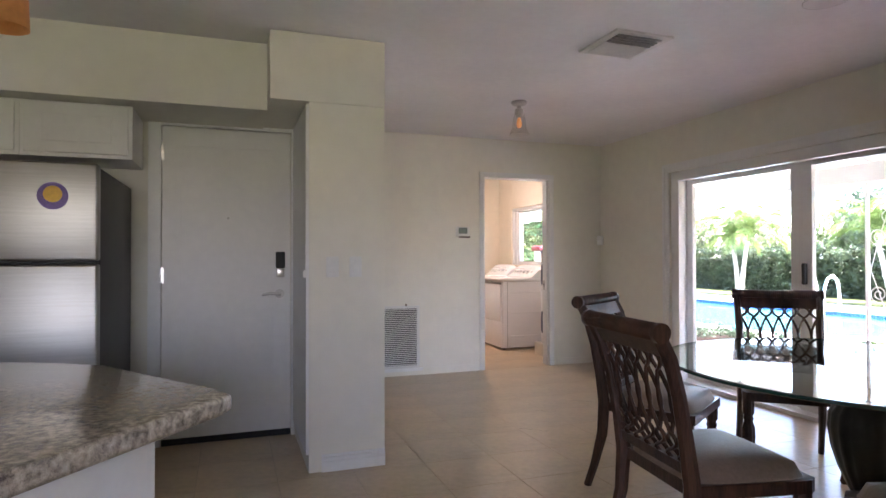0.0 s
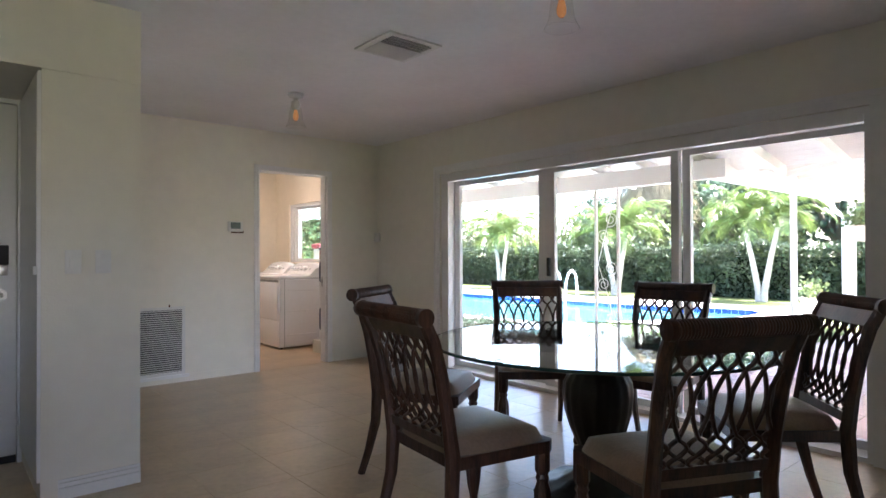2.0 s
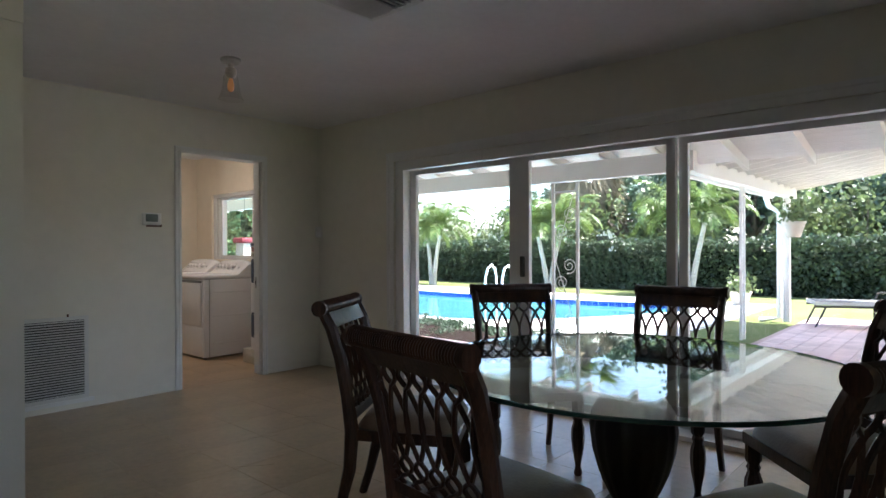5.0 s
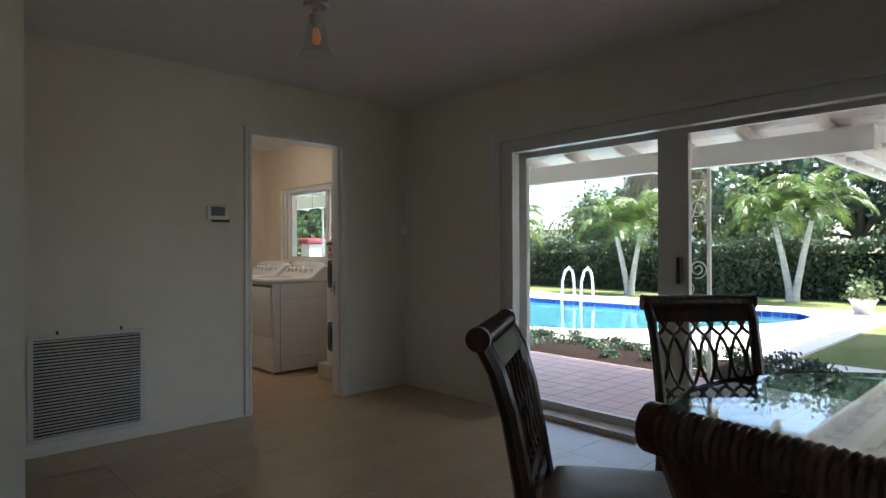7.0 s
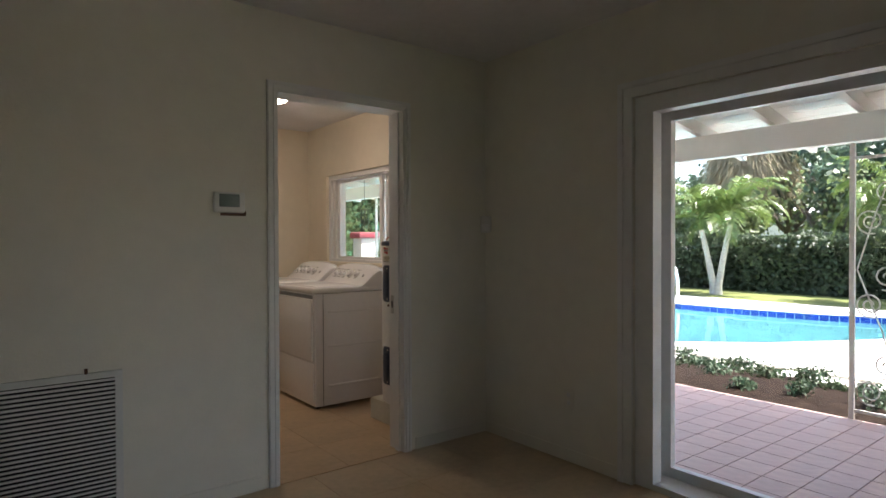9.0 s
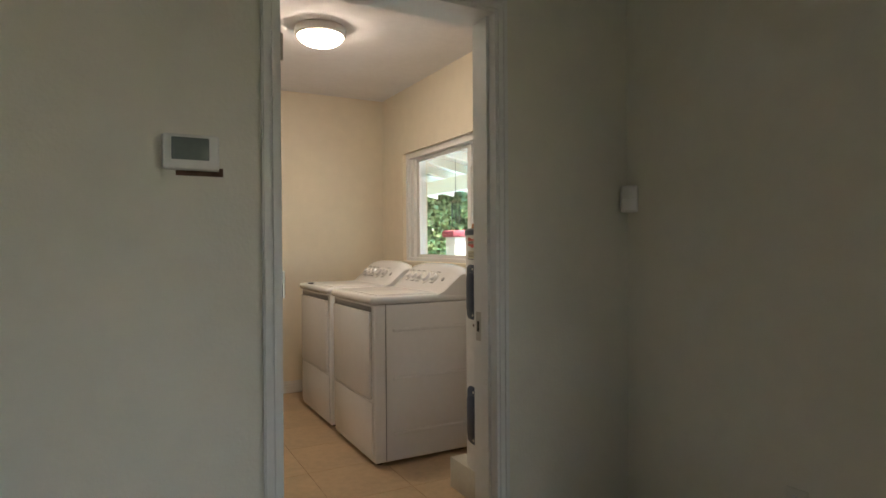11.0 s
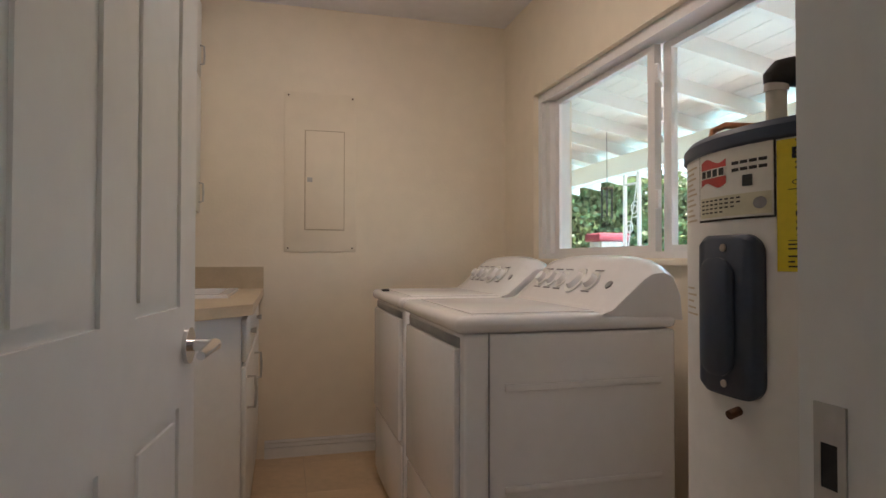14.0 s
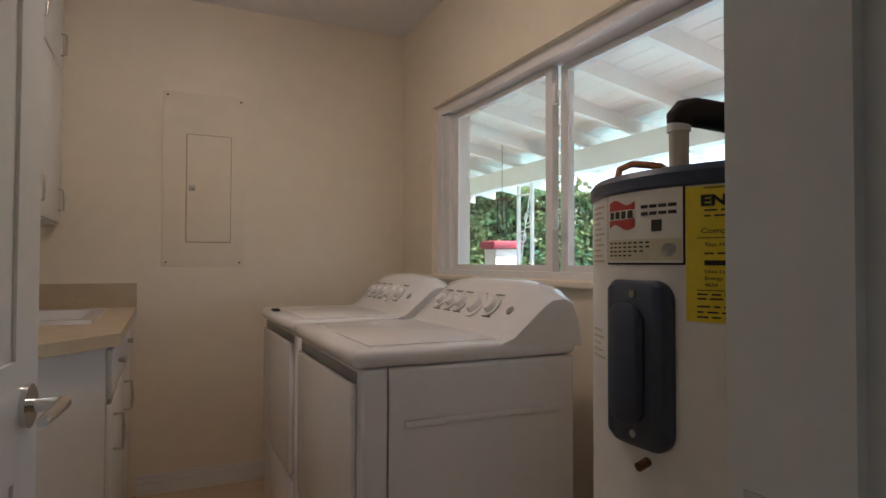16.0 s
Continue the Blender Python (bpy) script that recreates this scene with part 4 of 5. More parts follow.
# ---------- dining ceiling lights ----------
def glass_lamp(x, y, m0=None):
    r = root("ceiling_lamp", "small ceiling lamp with clear glass bell and amber bulb", "ceiling lamp", pose(x, y, 0), "glass ceiling lamps")
    part("canopy", lathe(bmesh.new(), [(0.062, 2.438), (0.066, 2.425), (0.055, 2.412), (0.02, 2.405)], 32), NICKEL, r)
    part("socket", lathe(bmesh.new(), [(0.018, 2.405), (0.018, 2.385), (0.034, 2.375), (0.038, 2.345), (0.03, 2.325), (0.02, 2.31)], 28), NICKEL, r)
    part("bulb", lathe(bmesh.new(), [(0.012, 2.31), (0.016, 2.29), (0.022, 2.265), (0.020, 2.24), (0.01, 2.225)], 20), AMBER, r, "glowing amber filament bulb")
    part("shade", lathe(bmesh.new(), [(0.035, 2.345), (0.045, 2.32), (0.052, 2.27), (0.058, 2.22), (0.075, 2.18), (0.078, 2.175)], 36, cap=False), CLEAR, r, "clear flared glass shade")
    part("shade_rim", lathe(bmesh.new(), [(0.077, 2.177), (0.080, 2.175), (0.077, 2.173)], 36, cap=False), CLEAR, r)
    return r


glass_lamp(2.83, 4.96)
glass_lamp(2.80, 2.33)
pend = root("pendant_lamp", "amber glass pendant lamp over the kitchen counter", "pendant lamp", pose(0.06, 2.62, 0))
part("cord", tube(bmesh.new(), [(0, 0, 2.437), (0, 0, 2.02)], 0.004, 8), INK, pend)
part("shade", lathe(bmesh.new(), [(0.02, 2.02), (0.045, 2.0), (0.06, 1.93), (0.065, 1.83)], 32, cap=False), AMBERG, pend, "amber glass shade")
part("bulb", lathe(bmesh.new(), [(0.012, 2.0), (0.025, 1.93), (0.012, 1.88)], 16), AMBER, pend)


def grille(name, label, m, w, h, n, horizontal=True):
    """A louvred grille in the local xz plane, looking to -y."""
    r = root(name, label, "vent", m)
    b = 0.028
    # flat dark sheet: the duct's inner shade put in as colour
    part("shade_backing", boxes((b, w - b, -0.003, -0.001, b, h - b)), DARK, r)
    part("frame", boxes((0, w, -0.012, -0.0005, 0, b), (0, w, -0.012, -0.0005, h - b, h), (0, b, -0.012, -0.0005, b, h - b), (w - b, w, -0.012, -0.0005, b, h - b)), SMOKE, r, "", 0)
    sl = box(bmesh.new(), b, w - b, -0.001, 0.001, -0.0065, 0.0065)
    bmesh.ops.rotate(sl, verts=sl.verts[:], matrix=Matrix.Rotation(radians(35), 3, "X"))
    me = mesh_of("slat", sl, SMOKE, 0)
    for i in range(n):
        s = new("slat", me)
        s.parent = r
        s.location = (0, -0.010, b + (h - 2 * b) * (i + 0.5) / n)
    return r


rg = grille("return_air_grille", "white metal louvred return air grille near the floor", pose(1.82, Y_FAR, 0.075), 0.625, 0.625, 30)
for x in (0.14, 0.48):
    part("clip", bbox(x, x + 0.012, -0.014, -0.002, 0.622, 0.645, 0.002), BROWN, rg)
part("bottom_ledge", boxes((-0.02, 0.66, -0.02, -0.0005, -0.03, -0.001)), WHITE, rg)
ac = root("ceiling_vent", "off-white square ceiling air vent with angled slats", "vent", pose(2.82, 3.59, CEIL_Z))
part("frame", boxes((-0.19, 0.19, -0.19, -0.15, -0.012, -0.0005), (-0.19, 0.19, 0.15, 0.19, -0.012, -0.0005), (-0.19, -0.15, -0.15, 0.15, -0.012, -0.0005), (0.15, 0.19, -0.15, 0.15, -0.012, -0.0005)), SMOKE, ac, "", 0)
# grey sheet colours in the shade between the vent slats
part("shade_backing", boxes((-0.15, 0.15, -0.15, 0.15, -0.002, -0.0008)), GREYINK_SHADE, ac)
for i in range(9):
    sl = box(bmesh.new(), -0.149, 0.149, -0.018, 0.018, -0.001, 0.001)
    bmesh.ops.rotate(sl, verts=sl.verts[:], matrix=Matrix.Rotation(radians(40 if i < 4 else -40), 3, "X"))
    s = part("slat", sl, SMOKE, ac, "", 0)
    s.location = (0, -0.132 + i * 0.033, -0.013)

# ---------- small wall fittings ----------
th = root("thermostat", "white wall thermostat with grey screen, peeling paint below", "thermostat", pose(2.916, Y_FAR, 1.452))
part("case", bbox(-0.076, 0.074, -0.026, -0.0005, -0.05, 0.05, 0.008, 3), PLASTIC, th)
part("screen", bbox(-0.052, 0.046, -0.028, -0.0255, -0.022, 0.040, 0.001), SCREEN, th, "grey display")
part("old_paint_patch", boxes((-0.04, 0.086, -0.003, -0.0006, -0.064, -0.050), (0.0745, 0.086, -0.003, -0.0006, -0.050, -0.040)), BROWN, th, "bare brown patch beside the case", 0)
sen = root("motion_sensor", "small white corner alarm sensor on cream wall", "sensor", pose(X_OUT - 0.02, Y_FAR - 0.03, 1.37, 0, 0, -45))
part("case", bbox(-0.035, 0.035, -0.04, 0.0, -0.055, 0.055, 0.01, 3), PLASTIC, sen)
part("lens", bbox(-0.027, 0.027, -0.044, -0.039, -0.045, 0.0, 0.004), FRAME, sen)


def plate(label, m, rockers):
    w = 0.07 if rockers == 1 else 0.118
    r = root("light_switch", label, "light switch", m)
    part("plate", bbox(-w / 2, w / 2, -0.006, -0.0005, -0.058, 0.058, 0.003), PLASTIC, r)
    for i in range(rockers):
        x = 0 if rockers == 1 else -0.023 + 0.046 * i
        part("rocker", bbox(x - 0.016, x + 0.016, -0.010, -0.0055, -0.033, 0.033, 0.002), PLASTIC, r)
    return r


plate("white single rocker light switch on the wall end", pose(1.19, 4.04, 1.14), 1)
plate("white single rocker light switch on the wall end", pose(1.32, 4.04, 1.14), 1)
plate("white double rocker light switch beside the sliding door", pose(X_OUT, 1.36, 1.36, 0, 0, -90), 2)
out = root("wall_outlet", "small cream wall outlet near the floor", "outlet", pose(X_OUT, 5.72, 0.36, 0, 0, -90))
part("plate", bbox(-0.035, 0.035, -0.006, -0.0005, -0.057, 0.057, 0.003), WALL, out)
for z in (-0.022, 0.022):
    part("socket", bbox(-0.012, 0.012, -0.008, -0.0055, z - 0.012, z + 0.012, 0.002), PLASTIC, out)

# ---------- kitchen corner ----------
ctr = root("kitchen_counter", "speckled granite counter top with a pointed corner", "counter", pose(0, 0, 0))
poly = [(0.655, 2.03), (0.62, 2.085), (0.33, 2.51), (-0.05, 2.72), (-1.2, 2.72), (-1.2, 0.9), (-0.15, 0.93), (0.36, 1.64), (0.63, 1.98)]
bm = prism(bmesh.new(), poly, 0.872, 0.91)
bmesh.ops.bevel(bm, geom=[e for e in bm.edges if abs(e.verts[0].co.z - e.verts[1].co.z) < 1e-4], offset=0.01, segments=3, affect="EDGES", profile=0.5)
part("granite_slab", bm, GRANITE, ctr, "polished speckled brown granite")
isl = root("kitchen_island_base", "white painted cabinet base under the granite", "cabinet", pose(0, 0, 0))
part("body", prism(bmesh.new(), [(0.505, 2.06), (0.25, 2.44), (-0.08, 2.62), (-1.15, 2.62), (-1.15, 1.05), (-0.2, 1.08)], 0.0, 0.871), CAB, isl)
fr = root("refrigerator", "stainless steel top-freezer refrigerator with charcoal sides", "refrigerator", pose(0.075, 3.80, 0))
part("body", bbox(-0.83, -0.003, 0.07, 0.98, 0.02, 1.62, 0.008), CHARCOAL, fr)
part("fridge_door", bbox(-0.83, 0.0, 0.0, 0.065, 0.06, 1.165, 0.012, 3), STEEL, fr, "brushed steel lower door")
part("freezer_door", bbox(-0.83, 0.0, 0.0, 0.065, 1.18, 1.63, 0.012, 3), STEEL, fr, "brushed steel freezer door")
part("seal_gap", boxes((-0.82, -0.01, 0.02, 0.068, 1.166, 1.179)), RUBBER, fr)
for z0, z1 in ((0.55, 1.12), (1.22, 1.5)):
    part("handle", tube(bmesh.new(), [(-0.78, 0.0, z0), (-0.78, -0.045, z0 + 0.02), (-0.78, -0.045, z1 - 0.02), (-0.78, 0.0, z1)], 0.011, 10), STEEL, fr)
mg = root("fridge_magnet", "purple shield-shaped magnet with yellow centre", "magnet", pose(-0.105, 3.80, 1.475))
part("shield", tube(bmesh.new(), [(0, -0.0005, 0), (0, -0.004, 0)], 0.062, 24), mat("purple_vinyl", (0.16, 0.09, 0.30), 0.4, scale=8, amount=0.1), mg)
part("sun_disc", tube(bmesh.new(), [(0, -0.004, 0.008), (0, -0.0055, 0.008)], 0.038, 20), mat("yellow_vinyl", (0.75, 0.42, 0.03), 0.4, scale=8, amount=0.1), mg)
for x0 in (-0.95, -0.41):
    uc = root("wall_cabinet", "white kitchen wall cabinet above the refrigerator", "cabinet", pose(x0, 4.42, 0), "cabinets over the refrigerator")
    part("body", boxes((0, 0.538, 0, 0.415, 1.745, 2.045)), CAB, uc)
    d = part("door", bbox(0.02, 0.518, -0.02, -0.001, 1.765, 2.03, 0.004), CAB, uc)
    part("door_panel", bbox(0.10, 0.438, -0.026, -0.0195, 1.825, 1.97, 0.005), CAB, d)

# ---------- outdoors: ground, porch, pool ----------
GZ = -0.10
PX0, PX1, PY0, PY1 = 8.75, 14.3, 5.6, 22.0    # pool water
BED0, BED1 = 7.02, 8.15
struct("ground", boxes((-60, PX0, -80, 80, GZ - 0.3, GZ), (PX1, 300, -80, 80, GZ - 0.3, GZ), (PX0, PX1, -80, PY0, GZ - 0.3, GZ), (PX0, PX1, PY1, 80, GZ - 0.3, GZ)), GRASS, "sunlit green lawn", 0)
porch = struct("porch_floor", boxes((X_EXT, 7.0, -2.0, 16.0, GZ - 0.1, -0.056)), PORCHG, "pink clay tile porch floor")
terrace = struct("terrace", boxes((7.0, 13.2, -6.0, 3.55, GZ - 0.1, -0.062)), PORCHG, "pink brick terrace")
struct("pool_deck", boxes((BED1, PX0, 3.6, PY1 + 1, GZ + 0.0005, GZ + 0.03), (PX0, PX1 + 1.1, PY0 - 1.0, PY0, GZ + 0.0005, GZ + 0.03), (PX1, PX1 + 1.1, PY0, PY1 + 1, GZ + 0.0005, GZ + 0.03)), CONC, "pale concrete pool deck in bright sun")
bed = bmesh.new()
nx, ny = 10, 90
vs = [[bed.verts.new((BED0 + (BED1 - BED0) * i / nx, 3.6 + 11 * j / ny, GZ + 0.03 + 0.05 * math.sin(math.pi * i / nx) + 0.02 * noise.noise((i * 0.7, j * 0.7, 0)))) for i in range(nx + 1)] for j in range(ny + 1)]
for j in range(ny):
    for i in range(nx):
        bed.faces.new((vs[j][i], vs[j][i + 1], vs[j + 1][i + 1], vs[j + 1][i]))
struct("planting_bed", bed, MULCH, "brown bark mulch planting bed")
pool = root("swimming_pool", "blue swimming pool with white coping and navy tile band", "pool", pose(0, 0, 0), kind="structure")
part("basin", boxes((PX0 - 0.1, PX1 + 0.1, PY0 - 0.1, PY1 + 0.1, -1.2, -1.0), (PX0 - 0.1, PX0, PY0, PY1, -1.0, GZ - 0.001), (PX1, PX1 + 0.1, PY0, PY1, -1.0, GZ - 0.001), (PX0 - 0.1, PX1 + 0.1, PY0 - 0.1, PY0, -1.0, GZ - 0.001), (PX0 - 0.1, PX1 + 0.1, PY1, PY1 + 0.1, -1.0, GZ - 0.001)), POOLM, pool)
wat = bmesh.new()
nx, ny = 36, 120
vs = [[wat.verts.new((PX0 + (PX1 - PX0) * i / nx, PY0 + (PY1 - PY0) * j / ny, GZ - 0.06 + 0.006 * noise.noise((i * 0.45, j * 0.45, 3)))) for i in range(nx + 1)] for j in range(ny + 1)]
for j in range(ny):
    for i in range(nx):
        wat.faces.new((vs[j][i], vs[j][i + 1], vs[j + 1][i + 1], vs[j + 1][i]))
w = part("water", wat, WATER, pool, "clear turquoise water with ripples", 180)
w.visible_shadow = False
part("coping", boxes((PX0 - 0.3, PX0 + 0.02, PY0 - 0.3, PY1 + 0.3, GZ + 0.031, GZ + 0.06), (PX1 - 0.02, PX1 + 0.3, PY0 - 0.3, PY1 + 0.3, GZ + 0.031, GZ + 0.06), (PX0 + 0.02, PX1 - 0.02, PY0 - 0.3, PY0 + 0.02, GZ + 0.031, GZ + 0.06)), CONC, pool)
NEAR = [(8.75, 8.6), (9.1, 7.7), (9.9, 6.95), (11.0, 6.3), (12.1, 5.8), (13.0, 5.62)]
FAR = [(13.6, 5.7), (14.15, 6.1), (14.15, 6.6), (13.7, 7.8), (13.5, 9.3), (13.45, 11.0), (13.5, 21.9)]
part("shaped_edge", prism(bmesh.new(), [(8.75, 5.6)] + NEAR[::-1], -1.0, GZ + 0.045), CONC, pool, "", 0)
part("shaped_edge", prism(bmesh.new(), [(14.3, 5.6), (14.3, 21.9)] + FAR[::-1], -1.0, GZ + 0.045), CONC, pool, "", 0)
tile_me = mesh_of("blue_tile", box(bmesh.new(), 0.004, 0.146, 0.0, 0.008, 0.0, 0.105), BLUE, 0)
for (xa, ya), (xb, yb_) in zip(FAR, FAR[1:]):
    L = math.hypot(xb - xa, yb_ - ya)
    if L > 10.5:
        L = 9.0
    ang = math.atan2(yb_ - ya, xb - xa)
    for i in range(int(L / 0.15) + 1):
        t = new("blue_tile", tile_me)
        t.parent = pool
        t.matrix_basis = pose(xa + math.cos(ang) * i * 0.15 - math.sin(ang) * 0.002, ya + math.sin(ang) * i * 0.15 + math.cos(ang) * 0.002, GZ - 0.075, 0, 0, math.degrees(ang))
lad = root("pool_ladder", "white tubular pool ladder rails at the pool edge", "ladder", pose(13.48, 10.55, GZ + 0.05))
for y in (0.0, 0.55):
    part("rail", tube(bmesh.new(), [(0.45, y, 0.0), (0.42, y, 0.45), (0.36, y, 0.68), (0.22, y, 0.78), (0.05, y, 0.70), (-0.06, y, 0.45), (-0.10, y, -0.3)], 0.032, 10), ENAMEL, lad)

# ---------- porch roof ----------
BX0, BX1 = 6.93, 7.05
roof = root("porch_roof", "white-painted porch roof with exposed rafters and beam", "roof", pose(0, 0, 0), kind="structure")


def sheet(bm, a, b, c, d, t):
    """A slab under the four corners, t thick upwards."""
    lo = [bm.verts.new(p) for p in (a, b, c, d)]
    hi = [bm.verts.new((p[0], p[1], p[2] + t)) for p in (a, b, c, d)]
    bm.faces.new(lo)
    bm.faces.new(hi[::-1])
    for i in range(4):
        j = (i + 1) % 4
        bm.faces.new((lo[i], hi[i], hi[j], lo[j]))
    return bm


ZH, ZE = 2.68, 2.27     # underside of deck at the house and at the eave
XE = 7.75
XH = X_EXT
bz = lambda x: ZH + (ZE - ZH) * (x - XH) / (7.0 - XH)
part("beam", boxes((BX0, BX1, 3.45, 15.5, 1.97, 2.17)), RAFTER, roof)
raft = mesh_of("rafter", sheet(bmesh.new(), (XH, -0.025, bz(XH) - 0.13), (XE, -0.025, bz(XE) - 0.10), (XE, 0.025, bz(XE) - 0.10), (XH, 0.025, bz(XH) - 0.13), 0.127), RAFTER, 0)
y = -1.7
while y < 15.4:
    r = new("rafter", raft)
    r.parent, r.location = roof, (0, y, 0)
    y += 0.61
dx = 0.145
n = int((XE - XH) / dx)
for i in range(n):
    x0, x1 = XH + i * dx, XH + (i + 1) * dx - 0.006
    part("roof_board", sheet(bmesh.new(), (x0, -2.0, bz(x0)), (x1, -2.0, bz(x1)), (x1, 15.6, bz(x1)), (x0, 15.6, bz(x0)), 0.02), RAFTER, roof, "", 0)
struct("porch_roof_cover", sheet(bmesh.new(), (XH - 0.5, -2.0, bz(XH - 0.5) + 0.03), (XE, -2.0, bz(XE) + 0.03), (XE, 15.6, bz(XE) + 0.03), (XH - 0.5, 15.6, bz(XH - 0.5) + 0.03), 0.05), ROOFM, "grey porch roof covering", 0)
# side wing of the roof over the brick terrace
wing = root("terrace_roof", "white-painted terrace roof with closely spaced rafters", "roof", pose(0, 0, 0), kind="structure")
YB = 3.72
wz = lambda yy: 2.24 + (YB - yy) * 0.16
part("beam", boxes((7.06, 12.6, YB - 0.06, YB + 0.06, 2.03, 2.2)), RAFTER, wing)
raft2 = mesh_of("rafter", sheet(bmesh.new(), (-0.02, -5.0, wz(-5.0) - 0.11), (0.02, -5.0, wz(-5.0) - 0.11), (0.02, YB + 0.33, wz(YB + 0.33) - 0.08), (-0.02, YB + 0.33, wz(YB + 0.33) - 0.08), 0.11), RAFTER, 0)
x = 7.5
while x < 12.7:
    r = new("rafter", raft2)
    r.parent, r.location = wing, (x, 0, 0.0)
    x += 0.42
part("deck", sheet(bmesh.new(), (7.76, -5.0, wz(-5.0) + 0.003), (12.9, -5.0, wz(-5.0) + 0.003), (12.9, YB + 0.36, wz(YB + 0.36) + 0.003), (7.76, YB + 0.36, wz(YB + 0.36) + 0.003), 0.05), RAFTER, wing, "", 0)
part("gutter", tube(bmesh.new(), [(7.3, YB + 0.40, wz(YB + 0.36) - 0.03), (12.9, YB + 0.40, wz(YB + 0.36) - 0.05)], 0.055, 10), RAFTER, wing)
part("downpipe", tube(bmesh.new(), [(12.5, YB + 0.40, 2.08), (12.45, YB + 0.34, 1.92), (12.3, YB + 0.14, 1.78), (12.3, YB + 0.14, -0.02), (12.3, YB + 0.45, -0.07)], 0.045, 10), RAFTER, wing, "white downpipe")
part("skylight_panel", boxes((10.2, 10.6, 1.9, 2.4, wz(2.15) - 0.03, wz(2.15) - 0.005)), PLASTIC, wing)


def scroll_post(x, y, along, z1, width=0.32):
    """Two slim iron posts with scrollwork between them."""
    r = root("porch_post", "white wrought-iron porch post with scrollwork", "post", pose(x, y, -0.056, 0, 0, along), "iron porch posts")
    for s in (-1, 1):
        part("upright", boxes((s * width / 2 - 0.016, s * width / 2 + 0.016, -0.016, 0.016, 0, z1)), RAFTER, r)
    part("cross_bar", boxes((-width / 2 + 0.016, width / 2 - 0.016, -0.01, 0.01, 0.06, 0.08), (-width / 2 + 0.016, width / 2 - 0.016, -0.01, 0.01, z1 - 0.12, z1 - 0.1)), RAFTER, r)
    for k, (z, s) in enumerate(((0.22, 1), (0.42, -1), (0.85, 1), (1.05, -1), (1.45, 1), (1.65, -1))):
        pts = []
        for q in range(22):
            a = q / 21 * 3.6 * math.pi
            rad = 0.02 + 0.075 * q / 21
            pts.append((s * (0.05 - rad * math.cos(a)), 0, z + rad * math.sin(a)))
        part("scroll", tube(bmesh.new(), pts, 0.006, 6), RAFTER, r)
    part("stem", tube(bmesh.new(), [(-width / 2 + 0.02, 0, 0.1), (-0.03, 0, 0.65), (width / 2 - 0.03, 0, 1.1), (0.02, 0, 1.5), (-width / 2 + 0.03, 0, 1.95)], 0.006, 6), RAFTER, r)
    return r


scroll_post(6.98, 4.92, 90, 2.02)
scroll_post(6.98, 11.57, 90, 2.02, 0.26)
scroll_post(9.6, YB, 0, 2.08, 0.14)
cp = root("corner_post", "square white wooden terrace post", "post", pose(12.15, YB, -0.062))
part("shaft", bbox(-0.05, 0.05, -0.05, 0.05, 0, 2.09, 0.005), RAFTER, cp)


# ---------- plants ----------
def leaves(name, n, place, size, material, parent=None, label="", seed=1, up=0.4):
    """Many small folded leaves; place(rng) gives where each one sits."""
    rng = random.Random(seed)
    verts, faces = [], []
    for _ in range(n):
        p = Vector(place(rng))
        s = size * rng.uniform(0.6, 1.35)
        d = Vector((rng.uniform(-1, 1), rng.uniform(-1, 1), rng.uniform(-0.7, 1) + up)).normalized()
        side = d.cross(Vector((rng.uniform(-1, 1), rng.uniform(-1, 1), rng.uniform(-1, 1)))).normalized() * s * 0.32
        i = len(verts)
        verts += [p - d * s * 0.5, p + side, p + d * s * 0.5, p - side]
        faces.append((i, i + 1, i + 2, i + 3))
    me = bpy.data.meshes.new(name)
    me.from_pydata([tuple(v) for v in verts], [], faces)
    me.materials.append(material)
    ob = new(name, me)
    if parent:
        ob.parent = parent
    return tagged(ob, label)


def hedge(label, x0, x1, y0, y1, h, n, size=0.14, seed=3, material=None):
    r = root("hedge", label, "hedge", pose(0, 0, GZ), kind="stuff")
    # no stems modelled: a dark box stands for the shade between leaves
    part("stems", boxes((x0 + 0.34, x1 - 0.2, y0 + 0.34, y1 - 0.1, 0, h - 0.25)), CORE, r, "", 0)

    def place(g):
        a = g.random()
        bump = lambda u, v: 0.16 * noise.noise((u * 0.8, v * 0.8, seed)) + 0.09 * noise.noise((u * 2.7, v * 2.7, seed))
        y, z = g.uniform(y0, y1), g.uniform(0, h)
        x = g.uniform(x0, x1)
        top = h + 0.22 * noise.noise((x * 0.7, y * 0.7, seed + 5)) + g.uniform(-0.06, 0.14)
        if a < 0.30:
            return (x, y, top)
        if x1 - x0 < y1 - y0:
            return (x0 + 0.1 + bump(y, z) + g.uniform(0, 0.16), y, z * top / h)
        return (x, y0 + 0.1 + bump(x, z) + g.uniform(0, 0.16), z * top / h)
    leaves("foliage", n, place, size, material or LEAF, r, "", seed)
    return r


hedge("tall dark green clipped hedge behind the lawn", 18.0, 19.0, -14.0, 34.0, 1.42, 60000, 0.115)
hedge("bright green leafy hedge beyond the porch end", 5.0, 13.5, 17.0, 18.0, 2.75, 26000, 0.14, 9, LEAFL)


